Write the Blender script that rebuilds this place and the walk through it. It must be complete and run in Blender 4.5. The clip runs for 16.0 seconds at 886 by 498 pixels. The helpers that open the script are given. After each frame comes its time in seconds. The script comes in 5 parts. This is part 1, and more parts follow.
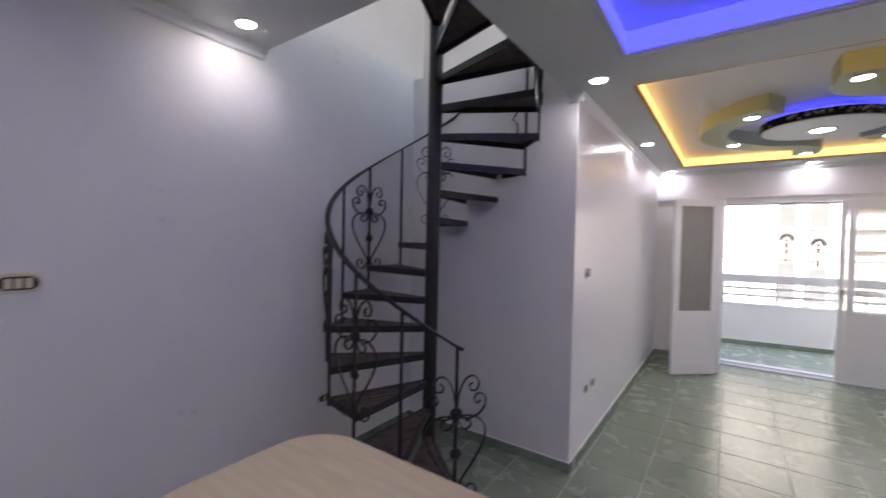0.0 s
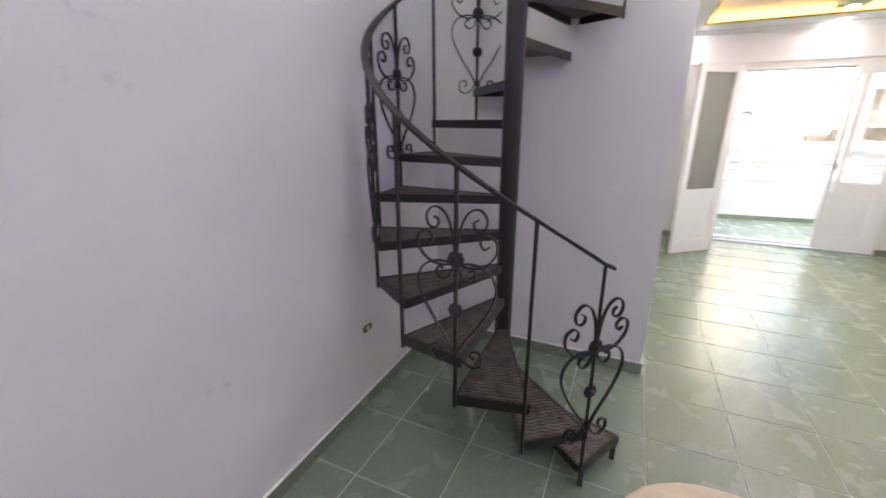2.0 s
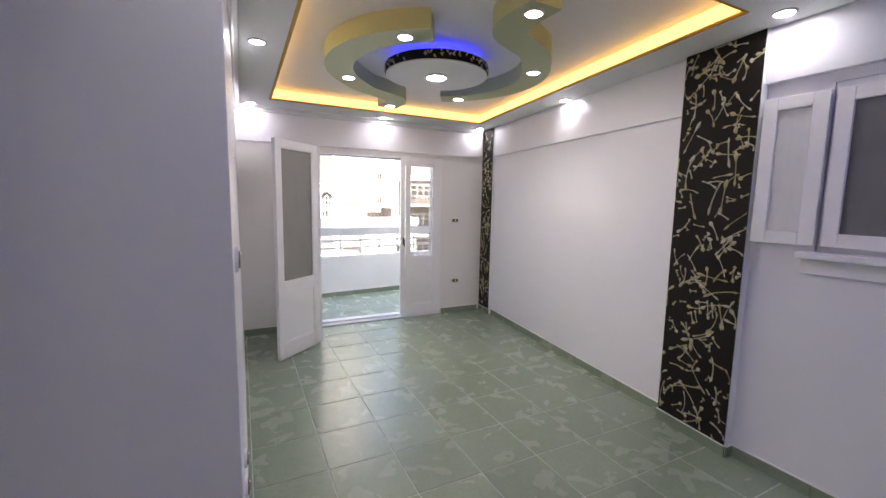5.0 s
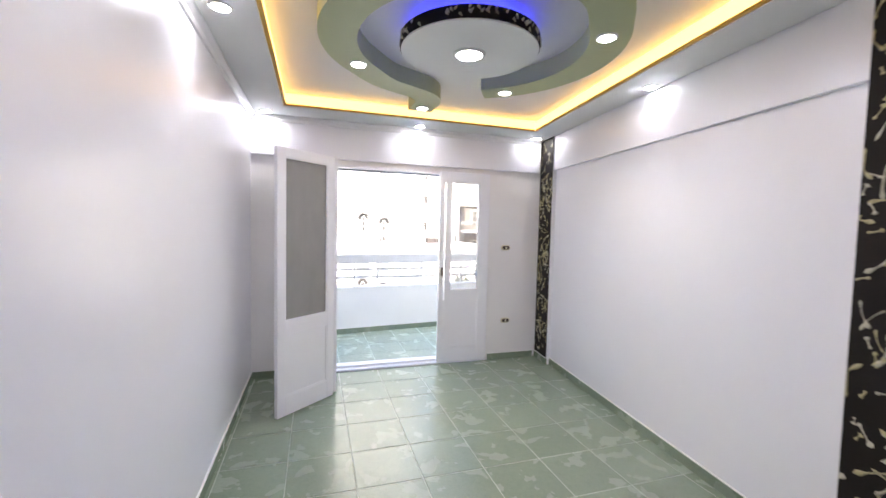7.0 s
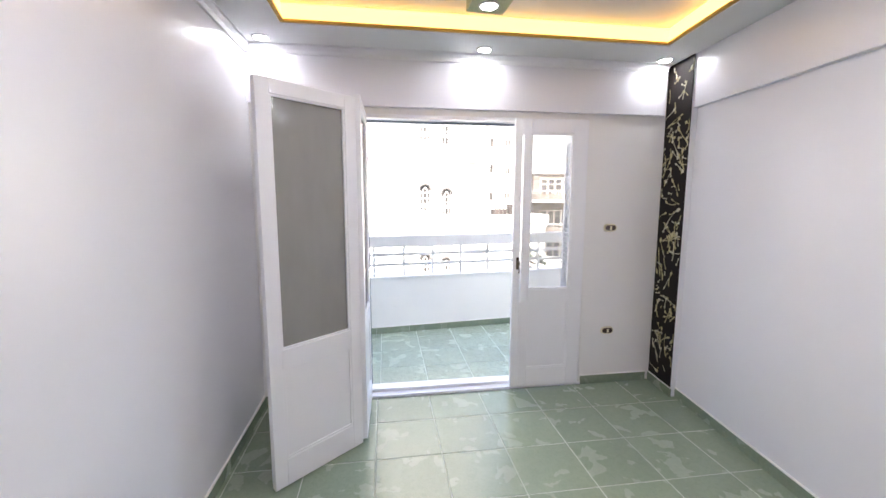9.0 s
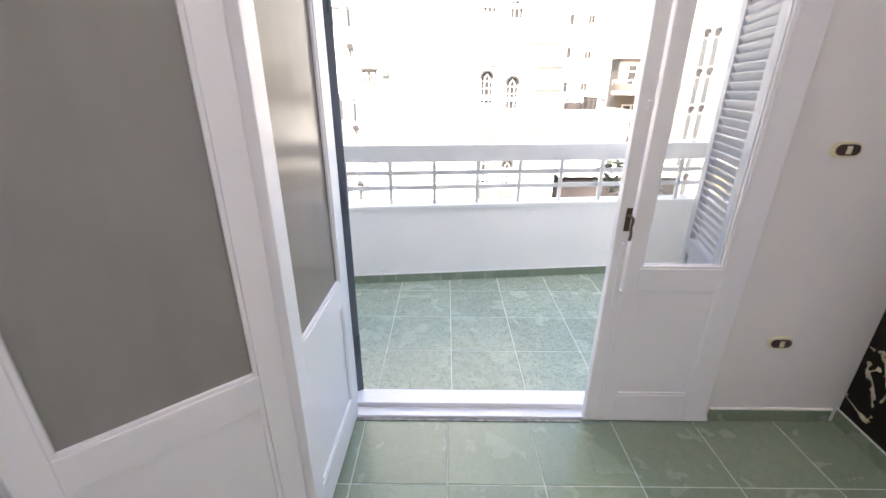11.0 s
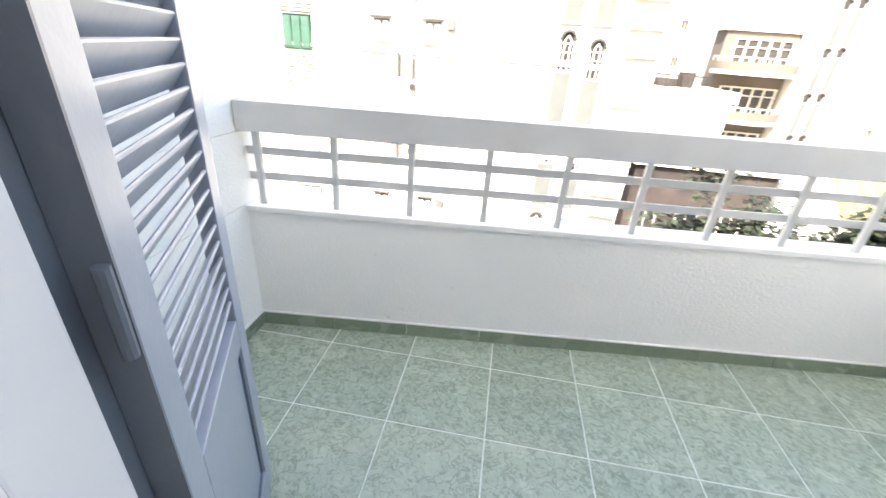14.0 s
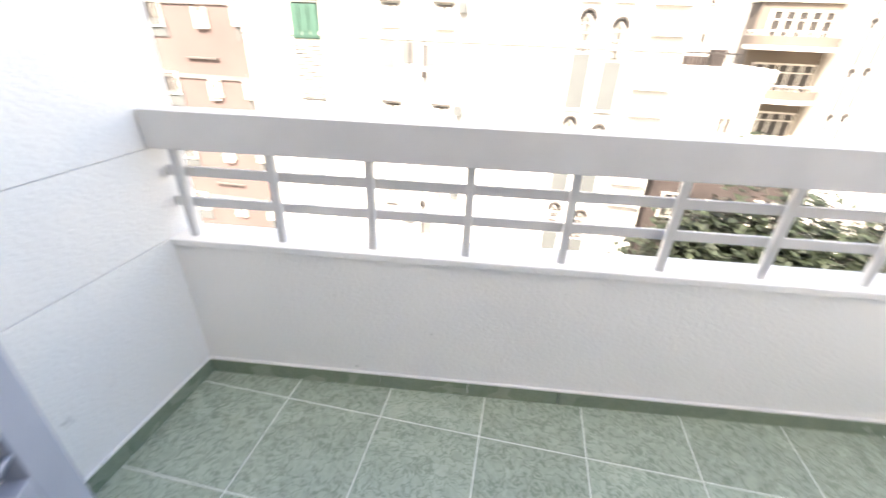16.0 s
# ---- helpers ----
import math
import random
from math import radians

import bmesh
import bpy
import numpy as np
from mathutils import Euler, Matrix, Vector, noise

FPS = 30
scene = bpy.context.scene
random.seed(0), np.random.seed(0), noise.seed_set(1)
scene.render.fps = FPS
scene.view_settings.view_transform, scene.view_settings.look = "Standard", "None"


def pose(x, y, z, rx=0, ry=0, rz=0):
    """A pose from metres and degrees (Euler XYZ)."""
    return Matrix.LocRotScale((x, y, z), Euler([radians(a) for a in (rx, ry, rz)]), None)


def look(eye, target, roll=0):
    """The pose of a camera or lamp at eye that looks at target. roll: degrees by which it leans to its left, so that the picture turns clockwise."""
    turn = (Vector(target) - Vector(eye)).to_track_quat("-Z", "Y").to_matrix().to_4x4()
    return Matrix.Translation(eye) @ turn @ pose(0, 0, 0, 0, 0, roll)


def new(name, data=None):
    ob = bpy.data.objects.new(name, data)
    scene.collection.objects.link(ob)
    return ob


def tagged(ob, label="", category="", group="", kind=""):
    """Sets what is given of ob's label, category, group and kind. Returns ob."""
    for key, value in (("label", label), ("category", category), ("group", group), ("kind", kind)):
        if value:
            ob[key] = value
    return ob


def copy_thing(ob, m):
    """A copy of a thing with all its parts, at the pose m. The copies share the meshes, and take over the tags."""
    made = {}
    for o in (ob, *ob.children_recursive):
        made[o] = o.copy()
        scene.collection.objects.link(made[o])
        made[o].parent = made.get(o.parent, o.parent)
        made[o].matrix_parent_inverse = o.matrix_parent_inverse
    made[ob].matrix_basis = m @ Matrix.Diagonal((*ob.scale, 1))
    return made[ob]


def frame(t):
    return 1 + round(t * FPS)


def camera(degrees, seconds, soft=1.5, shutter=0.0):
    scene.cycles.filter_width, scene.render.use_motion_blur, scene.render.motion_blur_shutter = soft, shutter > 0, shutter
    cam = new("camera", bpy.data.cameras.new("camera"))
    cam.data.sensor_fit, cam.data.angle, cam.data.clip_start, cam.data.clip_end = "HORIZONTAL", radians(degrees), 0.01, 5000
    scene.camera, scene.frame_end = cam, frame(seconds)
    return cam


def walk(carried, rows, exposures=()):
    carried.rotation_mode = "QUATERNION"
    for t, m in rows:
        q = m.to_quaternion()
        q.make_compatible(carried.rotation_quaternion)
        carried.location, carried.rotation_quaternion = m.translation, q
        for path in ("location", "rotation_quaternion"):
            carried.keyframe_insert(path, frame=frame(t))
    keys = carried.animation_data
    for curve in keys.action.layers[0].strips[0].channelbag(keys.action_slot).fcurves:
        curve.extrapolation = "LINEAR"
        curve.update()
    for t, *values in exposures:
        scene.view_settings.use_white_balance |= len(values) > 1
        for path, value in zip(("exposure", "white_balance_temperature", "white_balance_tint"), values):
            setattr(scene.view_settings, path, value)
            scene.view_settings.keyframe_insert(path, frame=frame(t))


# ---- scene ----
cam = camera(95.1, 16.0, soft=1.5, shutter=0.3)
EXPOSURES = [(0.0, 2.4, 6650, 19), (0.5, 2.85, 7100, 13), (1.0, 3.57, 7100, 9), (1.5, 3.9, 7050, 6), (2.0, 3.45, 7250, 12), (2.5, 2.6, 7300, 14), (3.0, 2.48, 6850, 9), (3.5, 2.52, 6700, 4),
    (4.2, 2.52, 6700, 18), (6.3, 2.75, 6450, 14), (7.0, 3.0, 6400, 14), (8.2, 2.97, 6400, 14), (10.5, 2.72, 6650, 14), (11.5, 2.58, 6700, 16), (12.5, 2.73, 6600, 11), (13.3, 2.55, 6950, 11), (14.5, 2.45, 7050, 12), (15.0, 2.5, 7300, 14), (16.0, 2.42, 7200, 16)]
PATH = [
    (0, (1.15, 1.063, 1.579), (-0.004, 2.696, 1.53), 1.2),
    (0.5, (0.919, 0.96, 1.556), (-0.532, 2.314, 1.31), 2.0),
    (1, (0.645, 1.05, 1.53), (-0.864, 2.283, 1.079), -2.1),
    (1.5, (0.392, 1.166, 1.533), (-0.996, 2.51, 1.016), -0.8),
    (2, (0.114, 1.248, 1.541), (-0.695, 2.976, 0.939), -0.2),
    (2.5, (-0.069, 1.371, 1.531), (-0.377, 3.271, 0.985), -0.0),
    (3, (-0.054, 1.617, 1.535), (0.047, 3.575, 1.14), -2.8),
    (3.5, (0.028, 1.842, 1.529), (0.502, 3.745, 1.138), -0.6),
    (4, (0.064, 2.125, 1.539), (0.931, 3.896, 1.205), 0.9),
    (4.2, (0.078, 2.235, 1.569), (1.016, 3.971, 1.242), 0.6),
    (6.3, (0.727, 2.966, 1.551), (1.483, 4.816, 1.465), 2.5),
    (6.5, (0.722, 3.06, 1.526), (1.499, 4.899, 1.416), 1.8),
    (7, (0.892, 3.288, 1.534), (1.494, 5.192, 1.426), 1.3),
    (7.5, (0.999, 3.554, 1.532), (1.389, 5.509, 1.38), 2.6),
    (8, (1.04, 3.929, 1.562), (1.42, 5.887, 1.42), 2.3),
    (8.2, (1.072, 4.037, 1.57), (1.416, 5.999, 1.385), 1.3),
    (10.3, (1.429, 5.519, 1.532), (1.599, 7.485, 1.207), 0.5),
    (10.5, (1.469, 5.669, 1.551), (1.556, 7.621, 1.124), 0.8),
    (11, (1.515, 6.01, 1.519), (1.504, 7.867, 0.778), 0.3),
    (11.5, (1.452, 6.319, 1.483), (1.591, 8.135, 0.656), 1.2),
    (12, (1.395, 6.524, 1.391), (1.462, 8.206, 0.311), 1.1),
    (12.5, (1.498, 6.822, 1.38), (1.459, 8.49, 0.277), 0.3),
    (13, (1.56, 7.03, 1.385), (1.559, 8.795, 0.447), 2.1),
    (13.5, (1.555, 7.227, 1.372), (1.592, 9.067, 0.588), 4.3),
    (14, (1.482, 7.394, 1.366), (1.249, 9.171, 0.476), 4.4),
    (14.5, (1.526, 7.541, 1.362), (0.889, 9.212, 0.464), 4.4),
    (15, (1.604, 7.677, 1.39), (0.693, 9.2, 0.468), 5.9),
    (15.3, (1.607, 7.703, 1.393), (0.653, 9.245, 0.503), 5.1),
    (15.5, (1.621, 7.736, 1.398), (0.707, 9.273, 0.503), 3.9),
    (16, (1.579, 7.865, 1.371), (1.259, 9.598, 0.423), 2.4),
]
walk(cam, [(t, look(eye, target, roll)) for t, eye, target, roll in PATH], EXPOSURES)

# ---------------------------------------------------------------- world and sun
world = bpy.data.worlds.new("sky")
scene.world = world
world.use_nodes = True
wn = world.node_tree.nodes
sky = wn.new("ShaderNodeTexSky")
sky.sky_type = "NISHITA"
sky.sun_disc = False
sky.sun_elevation = radians(52)
sky.sun_rotation = radians(195)
sky.dust_density = 3.0
sky.air_density = 1.4
wn["Background"].inputs["Strength"].default_value = 0.15
world.node_tree.links.new(sky.outputs[0], wn["Background"].inputs["Color"])
sun = new("sun", bpy.data.lights.new("sun", "SUN"))
sun.data.energy, sun.data.angle, sun.data.color = 4.5, radians(0.6), (1.0, 0.965, 0.92)
sun.matrix_world = look((-4, -14, 20), (0, 0, 0))


# ---------------------------------------------------------------- materials
def material(name, color, rough=0.5, metal=0.0, vary=0.06, scale=3.0, bump=0.1, bump_scale=60.0, spec=0.5, tint=None, per_object=0.0, rvar=0.08, stretch=None, marks=None):
    m = bpy.data.materials.new(name)
    m.use_nodes = True
    n, l = m.node_tree.nodes, m.node_tree.links
    b = n["Principled BSDF"]
    b.inputs["Roughness"].default_value = rough
    b.inputs["Metallic"].default_value = metal
    b.inputs["Specular IOR Level"].default_value = spec
    co = n.new("ShaderNodeTexCoord")
    big = n.new("ShaderNodeTexNoise")
    big.inputs["Scale"].default_value = scale
    big.inputs["Detail"].default_value = 6
    where = co.outputs["Object"]
    if stretch:
        grain = n.new("ShaderNodeMapping")
        grain.inputs["Scale"].default_value = stretch
        l.new(where, grain.inputs["Vector"])
        where = grain.outputs["Vector"]
    l.new(where, big.inputs["Vector"])
    ramp = n.new("ShaderNodeValToRGB")
    dark = tint or tuple(c * (1 - 2 * vary) for c in color)
    ramp.color_ramp.elements[0].position, ramp.color_ramp.elements[1].position = 0.3, 0.7
    ramp.color_ramp.elements[0].color = (*dark, 1)
    ramp.color_ramp.elements[1].color = (*color, 1)
    l.new(big.outputs["Fac"], ramp.inputs["Fac"])
    out = ramp.outputs["Color"]
    if per_object:
        info = n.new("ShaderNodeObjectInfo")
        mr = n.new("ShaderNodeMapRange")
        mr.inputs["To Min"].default_value, mr.inputs["To Max"].default_value = 1 - per_object, 1 + per_object
        hsv = n.new("ShaderNodeHueSaturation")
        l.new(info.outputs["Random"], mr.inputs["Value"])
        l.new(mr.outputs["Result"], hsv.inputs["Value"])
        l.new(out, hsv.inputs["Color"])
        out = hsv.outputs["Color"]
    if marks:
        # sparse scuffs: (size, share of the surface, how dark)
        spot = n.new("ShaderNodeTexNoise")
        spot.inputs["Scale"].default_value, spot.inputs["Detail"].default_value, spot.inputs["Roughness"].default_value = marks[0], 8, 0.68
        l.new(co.outputs["Object"], spot.inputs["Vector"])
        area = n.new("ShaderNodeMapRange")
        area.inputs["From Min"].default_value, area.inputs["From Max"].default_value = marks[1], marks[1] + 0.05
        area.inputs["To Max"].default_value = marks[2]
        l.new(spot.outputs["Fac"], area.inputs["Value"])
        scuff = n.new("ShaderNodeMix")
        scuff.data_type = "RGBA"
        l.new(area.outputs["Result"], scuff.inputs["Factor"])
        l.new(out, scuff.inputs["A"])
        scuff.inputs["B"].default_value = (*[c * 0.35 for c in color], 1)
        out = scuff.outputs["Result"]
    l.new(out, b.inputs["Base Color"])
    fine = n.new("ShaderNodeTexNoise")
    fine.inputs["Scale"].default_value = bump_scale
    fine.inputs["Detail"].default_value = 4
    l.new(co.outputs["Object"], fine.inputs["Vector"])
    bp = n.new("ShaderNodeBump")
    bp.inputs["Strength"].default_value = bump
    bp.inputs["Distance"].default_value = 0.01
    l.new(fine.outputs["Fac"], bp.inputs["Height"])
    l.new(bp.outputs["Normal"], b.inputs["Normal"])
    rr = n.new("ShaderNodeMapRange")
    rr.inputs["To Min"].default_value, rr.inputs["To Max"].default_value = max(0.02, rough - rvar), min(1, rough + rvar)
    l.new(big.outputs["Fac"], rr.inputs["Value"])
    l.new(rr.outputs["Result"], b.inputs["Roughness"])
    return m


def glow(name, color, strength):
    m = bpy.data.materials.new(name)
    m.use_nodes = True
    b = m.node_tree.nodes["Principled BSDF"]
    b.inputs["Base Color"].default_value = (*color, 1)
    b.inputs["Emission Color"].default_value = (*color, 1)
    b.inputs["Emission Strength"].default_value = strength
    return m


def tile_material(name, light, dark, depth=0.38, line=0.04, veins=0.8, relief=0.07):
    """Mottled glazed ceramic: fine crackled flakes over soft clouds, each tile shifted a little."""
    m = bpy.data.materials.new(name)
    m.use_nodes = True
    n, l = m.node_tree.nodes, m.node_tree.links
    b = n["Principled BSDF"]
    co = n.new("ShaderNodeTexCoord")
    info = n.new("ShaderNodeObjectInfo")
    add = n.new("ShaderNodeVectorMath")
    add.operation = "ADD"
    mul = n.new("ShaderNodeVectorMath")
    mul.operation = "SCALE"
    mul.inputs["Scale"].default_value = 17.0
    comb = n.new("ShaderNodeCombineXYZ")
    for k in range(3):
        l.new(info.outputs["Random"], comb.inputs[k])
    l.new(comb.outputs[0], mul.inputs[0])
    l.new(co.outputs["Object"], add.inputs[0])
    l.new(mul.outputs[0], add.inputs[1])
    cloud = n.new("ShaderNodeTexNoise")
    cloud.inputs["Scale"].default_value, cloud.inputs["Detail"].default_value = 6, 3
    cloud.inputs["Distortion"].default_value = 0.4
    flake = n.new("ShaderNodeTexNoise")
    flake.inputs["Scale"].default_value, flake.inputs["Detail"].default_value = 20, 4
    flake.inputs["Roughness"].default_value, flake.inputs["Distortion"].default_value = 0.55, 1.6
    for t in (cloud, flake):
        l.new(add.outputs[0], t.inputs["Vector"])
    mix = n.new("ShaderNodeMix")
    mix.inputs["Factor"].default_value = 0.985
    l.new(cloud.outputs["Fac"], mix.inputs[2])
    l.new(flake.outputs["Fac"], mix.inputs[3])
    ramp = n.new("ShaderNodeValToRGB")
    e = ramp.color_ramp.elements
    e[0].position, e[0].color = 0.34, (*[(1 - depth) * p + depth * q for p, q in zip(light, dark)], 1)
    e[1].position, e[1].color = 0.64, (*light, 1)
    l.new(mix.outputs[0], ramp.inputs["Fac"])
    crack = n.new("ShaderNodeTexNoise")
    crack.inputs["Scale"].default_value, crack.inputs["Detail"].default_value = 25, 5
    crack.inputs["Distortion"].default_value = 0.9
    l.new(add.outputs[0], crack.inputs["Vector"])
    sub = n.new("ShaderNodeMath")
    sub.operation = "SUBTRACT"
    sub.inputs[1].default_value = 0.5
    l.new(crack.outputs["Fac"], sub.inputs[0])
    absn = n.new("ShaderNodeMath")
    absn.operation = "ABSOLUTE"
    l.new(sub.outputs[0], absn.inputs[0])
    vein = n.new("ShaderNodeMapRange")
    vein.inputs["From Max"].default_value = line
    vein.inputs["To Min"].default_value, vein.inputs["To Max"].default_value = veins, 0.0
    l.new(absn.outputs[0], vein.inputs["Value"])
    veined = n.new("ShaderNodeMix")
    veined.data_type = "RGBA"
    l.new(vein.outputs["Result"], veined.inputs["Factor"])
    l.new(ramp.outputs["Color"], veined.inputs["A"])
    veined.inputs["B"].default_value = (*dark, 1)
    hsv = n.new("ShaderNodeHueSaturation")
    mr = n.new("ShaderNodeMapRange")
    mr.inputs["To Min"].default_value, mr.inputs["To Max"].default_value = 0.94, 1.06
    l.new(info.outputs["Random"], mr.inputs["Value"])
    l.new(mr.outputs["Result"], hsv.inputs["Value"])
    l.new(veined.outputs["Result"], hsv.inputs["Color"])
    l.new(hsv.outputs["Color"], b.inputs["Base Color"])
    rr = n.new("ShaderNodeMapRange")
    rr.inputs["To Min"].default_value, rr.inputs["To Max"].default_value = 0.25, 0.29
    l.new(cloud.outputs["Fac"], rr.inputs["Value"])
    l.new(rr.outputs["Result"], b.inputs["Roughness"])
    bp = n.new("ShaderNodeBump")
    bp.inputs["Strength"].default_value, bp.inputs["Distance"].default_value = relief, 0.004
    l.new(flake.outputs["Fac"], bp.inputs["Height"])
    l.new(bp.outputs["Normal"], b.inputs["Normal"])
    return m


def glass_material(name, color, through_part, rough=0.04):
    m = bpy.data.materials.new(name)
    m.use_nodes = True
    n, l = m.node_tree.nodes, m.node_tree.links
    b = n["Principled BSDF"]
    b.inputs["Base Color"].default_value = (*color, 1)
    b.inputs["Roughness"].default_value = rough
    clear = n.new("ShaderNodeBsdfTransparent")
    clear.inputs["Color"].default_value = (*[0.4 + 0.6 * c for c in color], 1)
    noise_ = n.new("ShaderNodeTexNoise")
    noise_.inputs["Scale"].default_value = 4
    mr = n.new("ShaderNodeMapRange")
    mr.inputs["To Min"].default_value, mr.inputs["To Max"].default_value = through_part - 0.08, through_part + 0.08
    l.new(noise_.outputs["Fac"], mr.inputs["Value"])
    mixs = n.new("ShaderNodeMixShader")
    l.new(mr.outputs["Result"], mixs.inputs[0])
    l.new(b.outputs[0], mixs.inputs[1])
    l.new(clear.outputs[0], mixs.inputs[2])
    l.new(mixs.outputs[0], n["Material Output"].inputs["Surface"])
    return m


M_WALL = material("wall_gloss_paint", (0.78, 0.78, 0.83), 0.3, vary=0.012, scale=0.8, bump=0.04, bump_scale=7, rvar=0.02)
M_WALL2 = material("wall_matt_paint", (0.79, 0.775, 0.765), 0.55, vary=0.02, scale=1.5, bump=0.06, bump_scale=25)
M_SCUFF = material("scuffed_wall_paint", (0.79, 0.775, 0.765), 0.55, vary=0.03, scale=1.2, bump=0.12, bump_scale=18, marks=(5.0, 0.655, 0.22))
M_MORTAR = material("grey_mortar", (0.42, 0.42, 0.4), 0.9, vary=0.3, scale=30, bump=0.6, bump_scale=70)
M_CEIL = material("ceiling_paint", (0.72, 0.73, 0.73), 0.6, vary=0.015, bump=0.03)
M_TRIM = material("white_gloss_trim", (0.8, 0.8, 0.83), 0.3, vary=0.008, scale=1.5, bump=0.05, bump_scale=18, rvar=0.02)
M_PLASTER = material("rough_white_plaster", (0.85, 0.85, 0.845), 0.75, vary=0.02, scale=2.5, bump=0.3, bump_scale=75, marks=(7.0, 0.665, 0.5))
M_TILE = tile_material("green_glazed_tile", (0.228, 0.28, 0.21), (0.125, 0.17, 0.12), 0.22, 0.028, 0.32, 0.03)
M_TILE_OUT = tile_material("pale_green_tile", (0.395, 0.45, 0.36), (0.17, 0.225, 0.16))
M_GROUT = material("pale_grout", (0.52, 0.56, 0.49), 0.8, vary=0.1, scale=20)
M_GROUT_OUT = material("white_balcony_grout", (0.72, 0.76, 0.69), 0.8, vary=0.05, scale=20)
M_CAULK = material("white_caulk", (0.8, 0.8, 0.78), 0.5)
M_IRON = material("black_painted_iron", (0.018, 0.0165, 0.0175), 0.36, vary=0.2, scale=14, bump=0.15, bump_scale=120)
M_TREAD = material("rusty_dark_tread_mesh", (0.2, 0.16, 0.15), 0.45, metal=0.3, vary=0.3, scale=18, bump=0.4, bump_scale=140)
M_SAGE = material("sage_green_paint", (0.42, 0.46, 0.27), 0.55, vary=0.03)
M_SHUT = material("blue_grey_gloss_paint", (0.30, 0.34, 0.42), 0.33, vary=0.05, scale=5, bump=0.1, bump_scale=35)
# darker copy of the shutter paint; holds the west post's shade in its colour
M_SHUT_DK = material("darkened_blue_grey_paint", (0.13, 0.155, 0.2), 0.4, vary=0.08, scale=6)
M_BEIGE = material("beige_laminate", (0.62, 0.515, 0.345), 0.4, vary=0.06, scale=7, bump=0.05, tint=(0.51, 0.415, 0.27), stretch=(0.9, 7.0, 1.0))
M_BROWN = material("red_brown_wood", (0.12, 0.028, 0.018), 0.35, vary=0.15, scale=8)
M_ROLL = material("brown_roller_slat", (0.17, 0.125, 0.11), 0.45, vary=0.1, scale=8)
M_GREY = material("light_grey_rail_paint", (0.62, 0.625, 0.63), 0.45, vary=0.04, scale=6, bump=0.1, marks=(11.0, 0.69, 0.45))
M_GOLD = material("cream_switch_plastic", (0.72, 0.66, 0.48), 0.35, vary=0.03)
M_DARK = material("dark_brown_plastic", (0.05, 0.03, 0.025), 0.35, vary=0.1)
M_BRASS = material("worn_dark_brass", (0.12, 0.09, 0.06), 0.4, metal=0.8, vary=0.2, scale=30)
M_BASE = material("black_panel_ground", (0.012, 0.0085, 0.007), 0.65, vary=0.2, scale=10, spec=0.2)
M_BONE = material("cream_gold_relief", (0.52, 0.46, 0.24), 0.35, vary=0.25, scale=25)
M_BONE2 = material("pale_relief", (0.6, 0.57, 0.42), 0.35, vary=0.25, scale=25)
M_GLASS = glass_material("dusty_door_glass", (0.34, 0.335, 0.32), 0.33, rough=0.08)
M_GLASS5 = glass_material("brown_frosted_glass", (0.36, 0.325, 0.29), 0.3, rough=0.16)
M_GLASS3 = glass_material("clear_door_glass", (0.8, 0.8, 0.8), 0.8)
M_GLASS4 = glass_material("pale_frosted_glass", (0.72, 0.72, 0.74), 0.12, rough=0.35)
M_MESH = glass_material("grey_insect_mesh", (0.2, 0.2, 0.21), 0.25, rough=0.6)
M_SPOT = glow("lamp_white", (0.98, 0.97, 0.98), 22.0)
M_YELLOW = glow("yellow_led_band", (1.0, 0.60, 0.17), 0.42)
M_OCHRE = material("ochre_trim_paint", (0.62, 0.36, 0.04), 0.5)
M_BLUE = glow("blue_led_band", (0.06, 0.07, 1.0), 0.5)
M_FACADE = material("cream_render", (0.75, 0.72, 0.66), 0.85, vary=0.06, scale=0.4, bump=0.2, bump_scale=8)
# peach darkened so that its colour carries the shade over the house
M_PEACH = material("shaded_peach_render", (0.155, 0.113, 0.1), 0.85, vary=0.12, scale=0.5, bump=0.2, bump_scale=8)
M_FGREEN = material("green_shutter_paint", (0.05, 0.12, 0.085), 0.5, vary=0.08)
M_FPANEL = material("grey_green_panel", (0.115, 0.122, 0.115), 0.8, vary=0.08, scale=2)
M_FDARK = material("window_dark", (0.05, 0.045, 0.042), 0.3, vary=0.15)
M_FAPRON = material("stained_render", (0.15, 0.135, 0.12), 0.85, vary=0.25, scale=2)
M_FTRIM = material("cream_stone_trim", (0.7, 0.66, 0.58), 0.8, vary=0.06)
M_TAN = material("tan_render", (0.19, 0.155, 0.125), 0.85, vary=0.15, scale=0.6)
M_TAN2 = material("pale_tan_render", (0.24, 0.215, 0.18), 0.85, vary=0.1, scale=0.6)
M_FSTAIN = material("weathered_cream_render", (0.19, 0.18, 0.165), 0.9, vary=0.15, scale=3)
M_FRED = material("red_brown_shutter", (0.12, 0.035, 0.025), 0.6, vary=0.15)
M_YEL = material("yellow_awning_cloth", (0.5, 0.44, 0.2), 0.8, vary=0.15, scale=2)
M_RUST = material("brown_rubble", (0.07, 0.055, 0.048), 0.9, vary=0.35, scale=1.2)
M_ASPH = material("street_asphalt", (0.09, 0.085, 0.08), 0.9, vary=0.2, scale=0.6)
M_LEAF = material("dark_leaf", (0.032, 0.045, 0.02), 0.6, vary=0.4, scale=5)
M_BARK = material("tree_bark", (0.12, 0.09, 0.06), 0.9, vary=0.2)


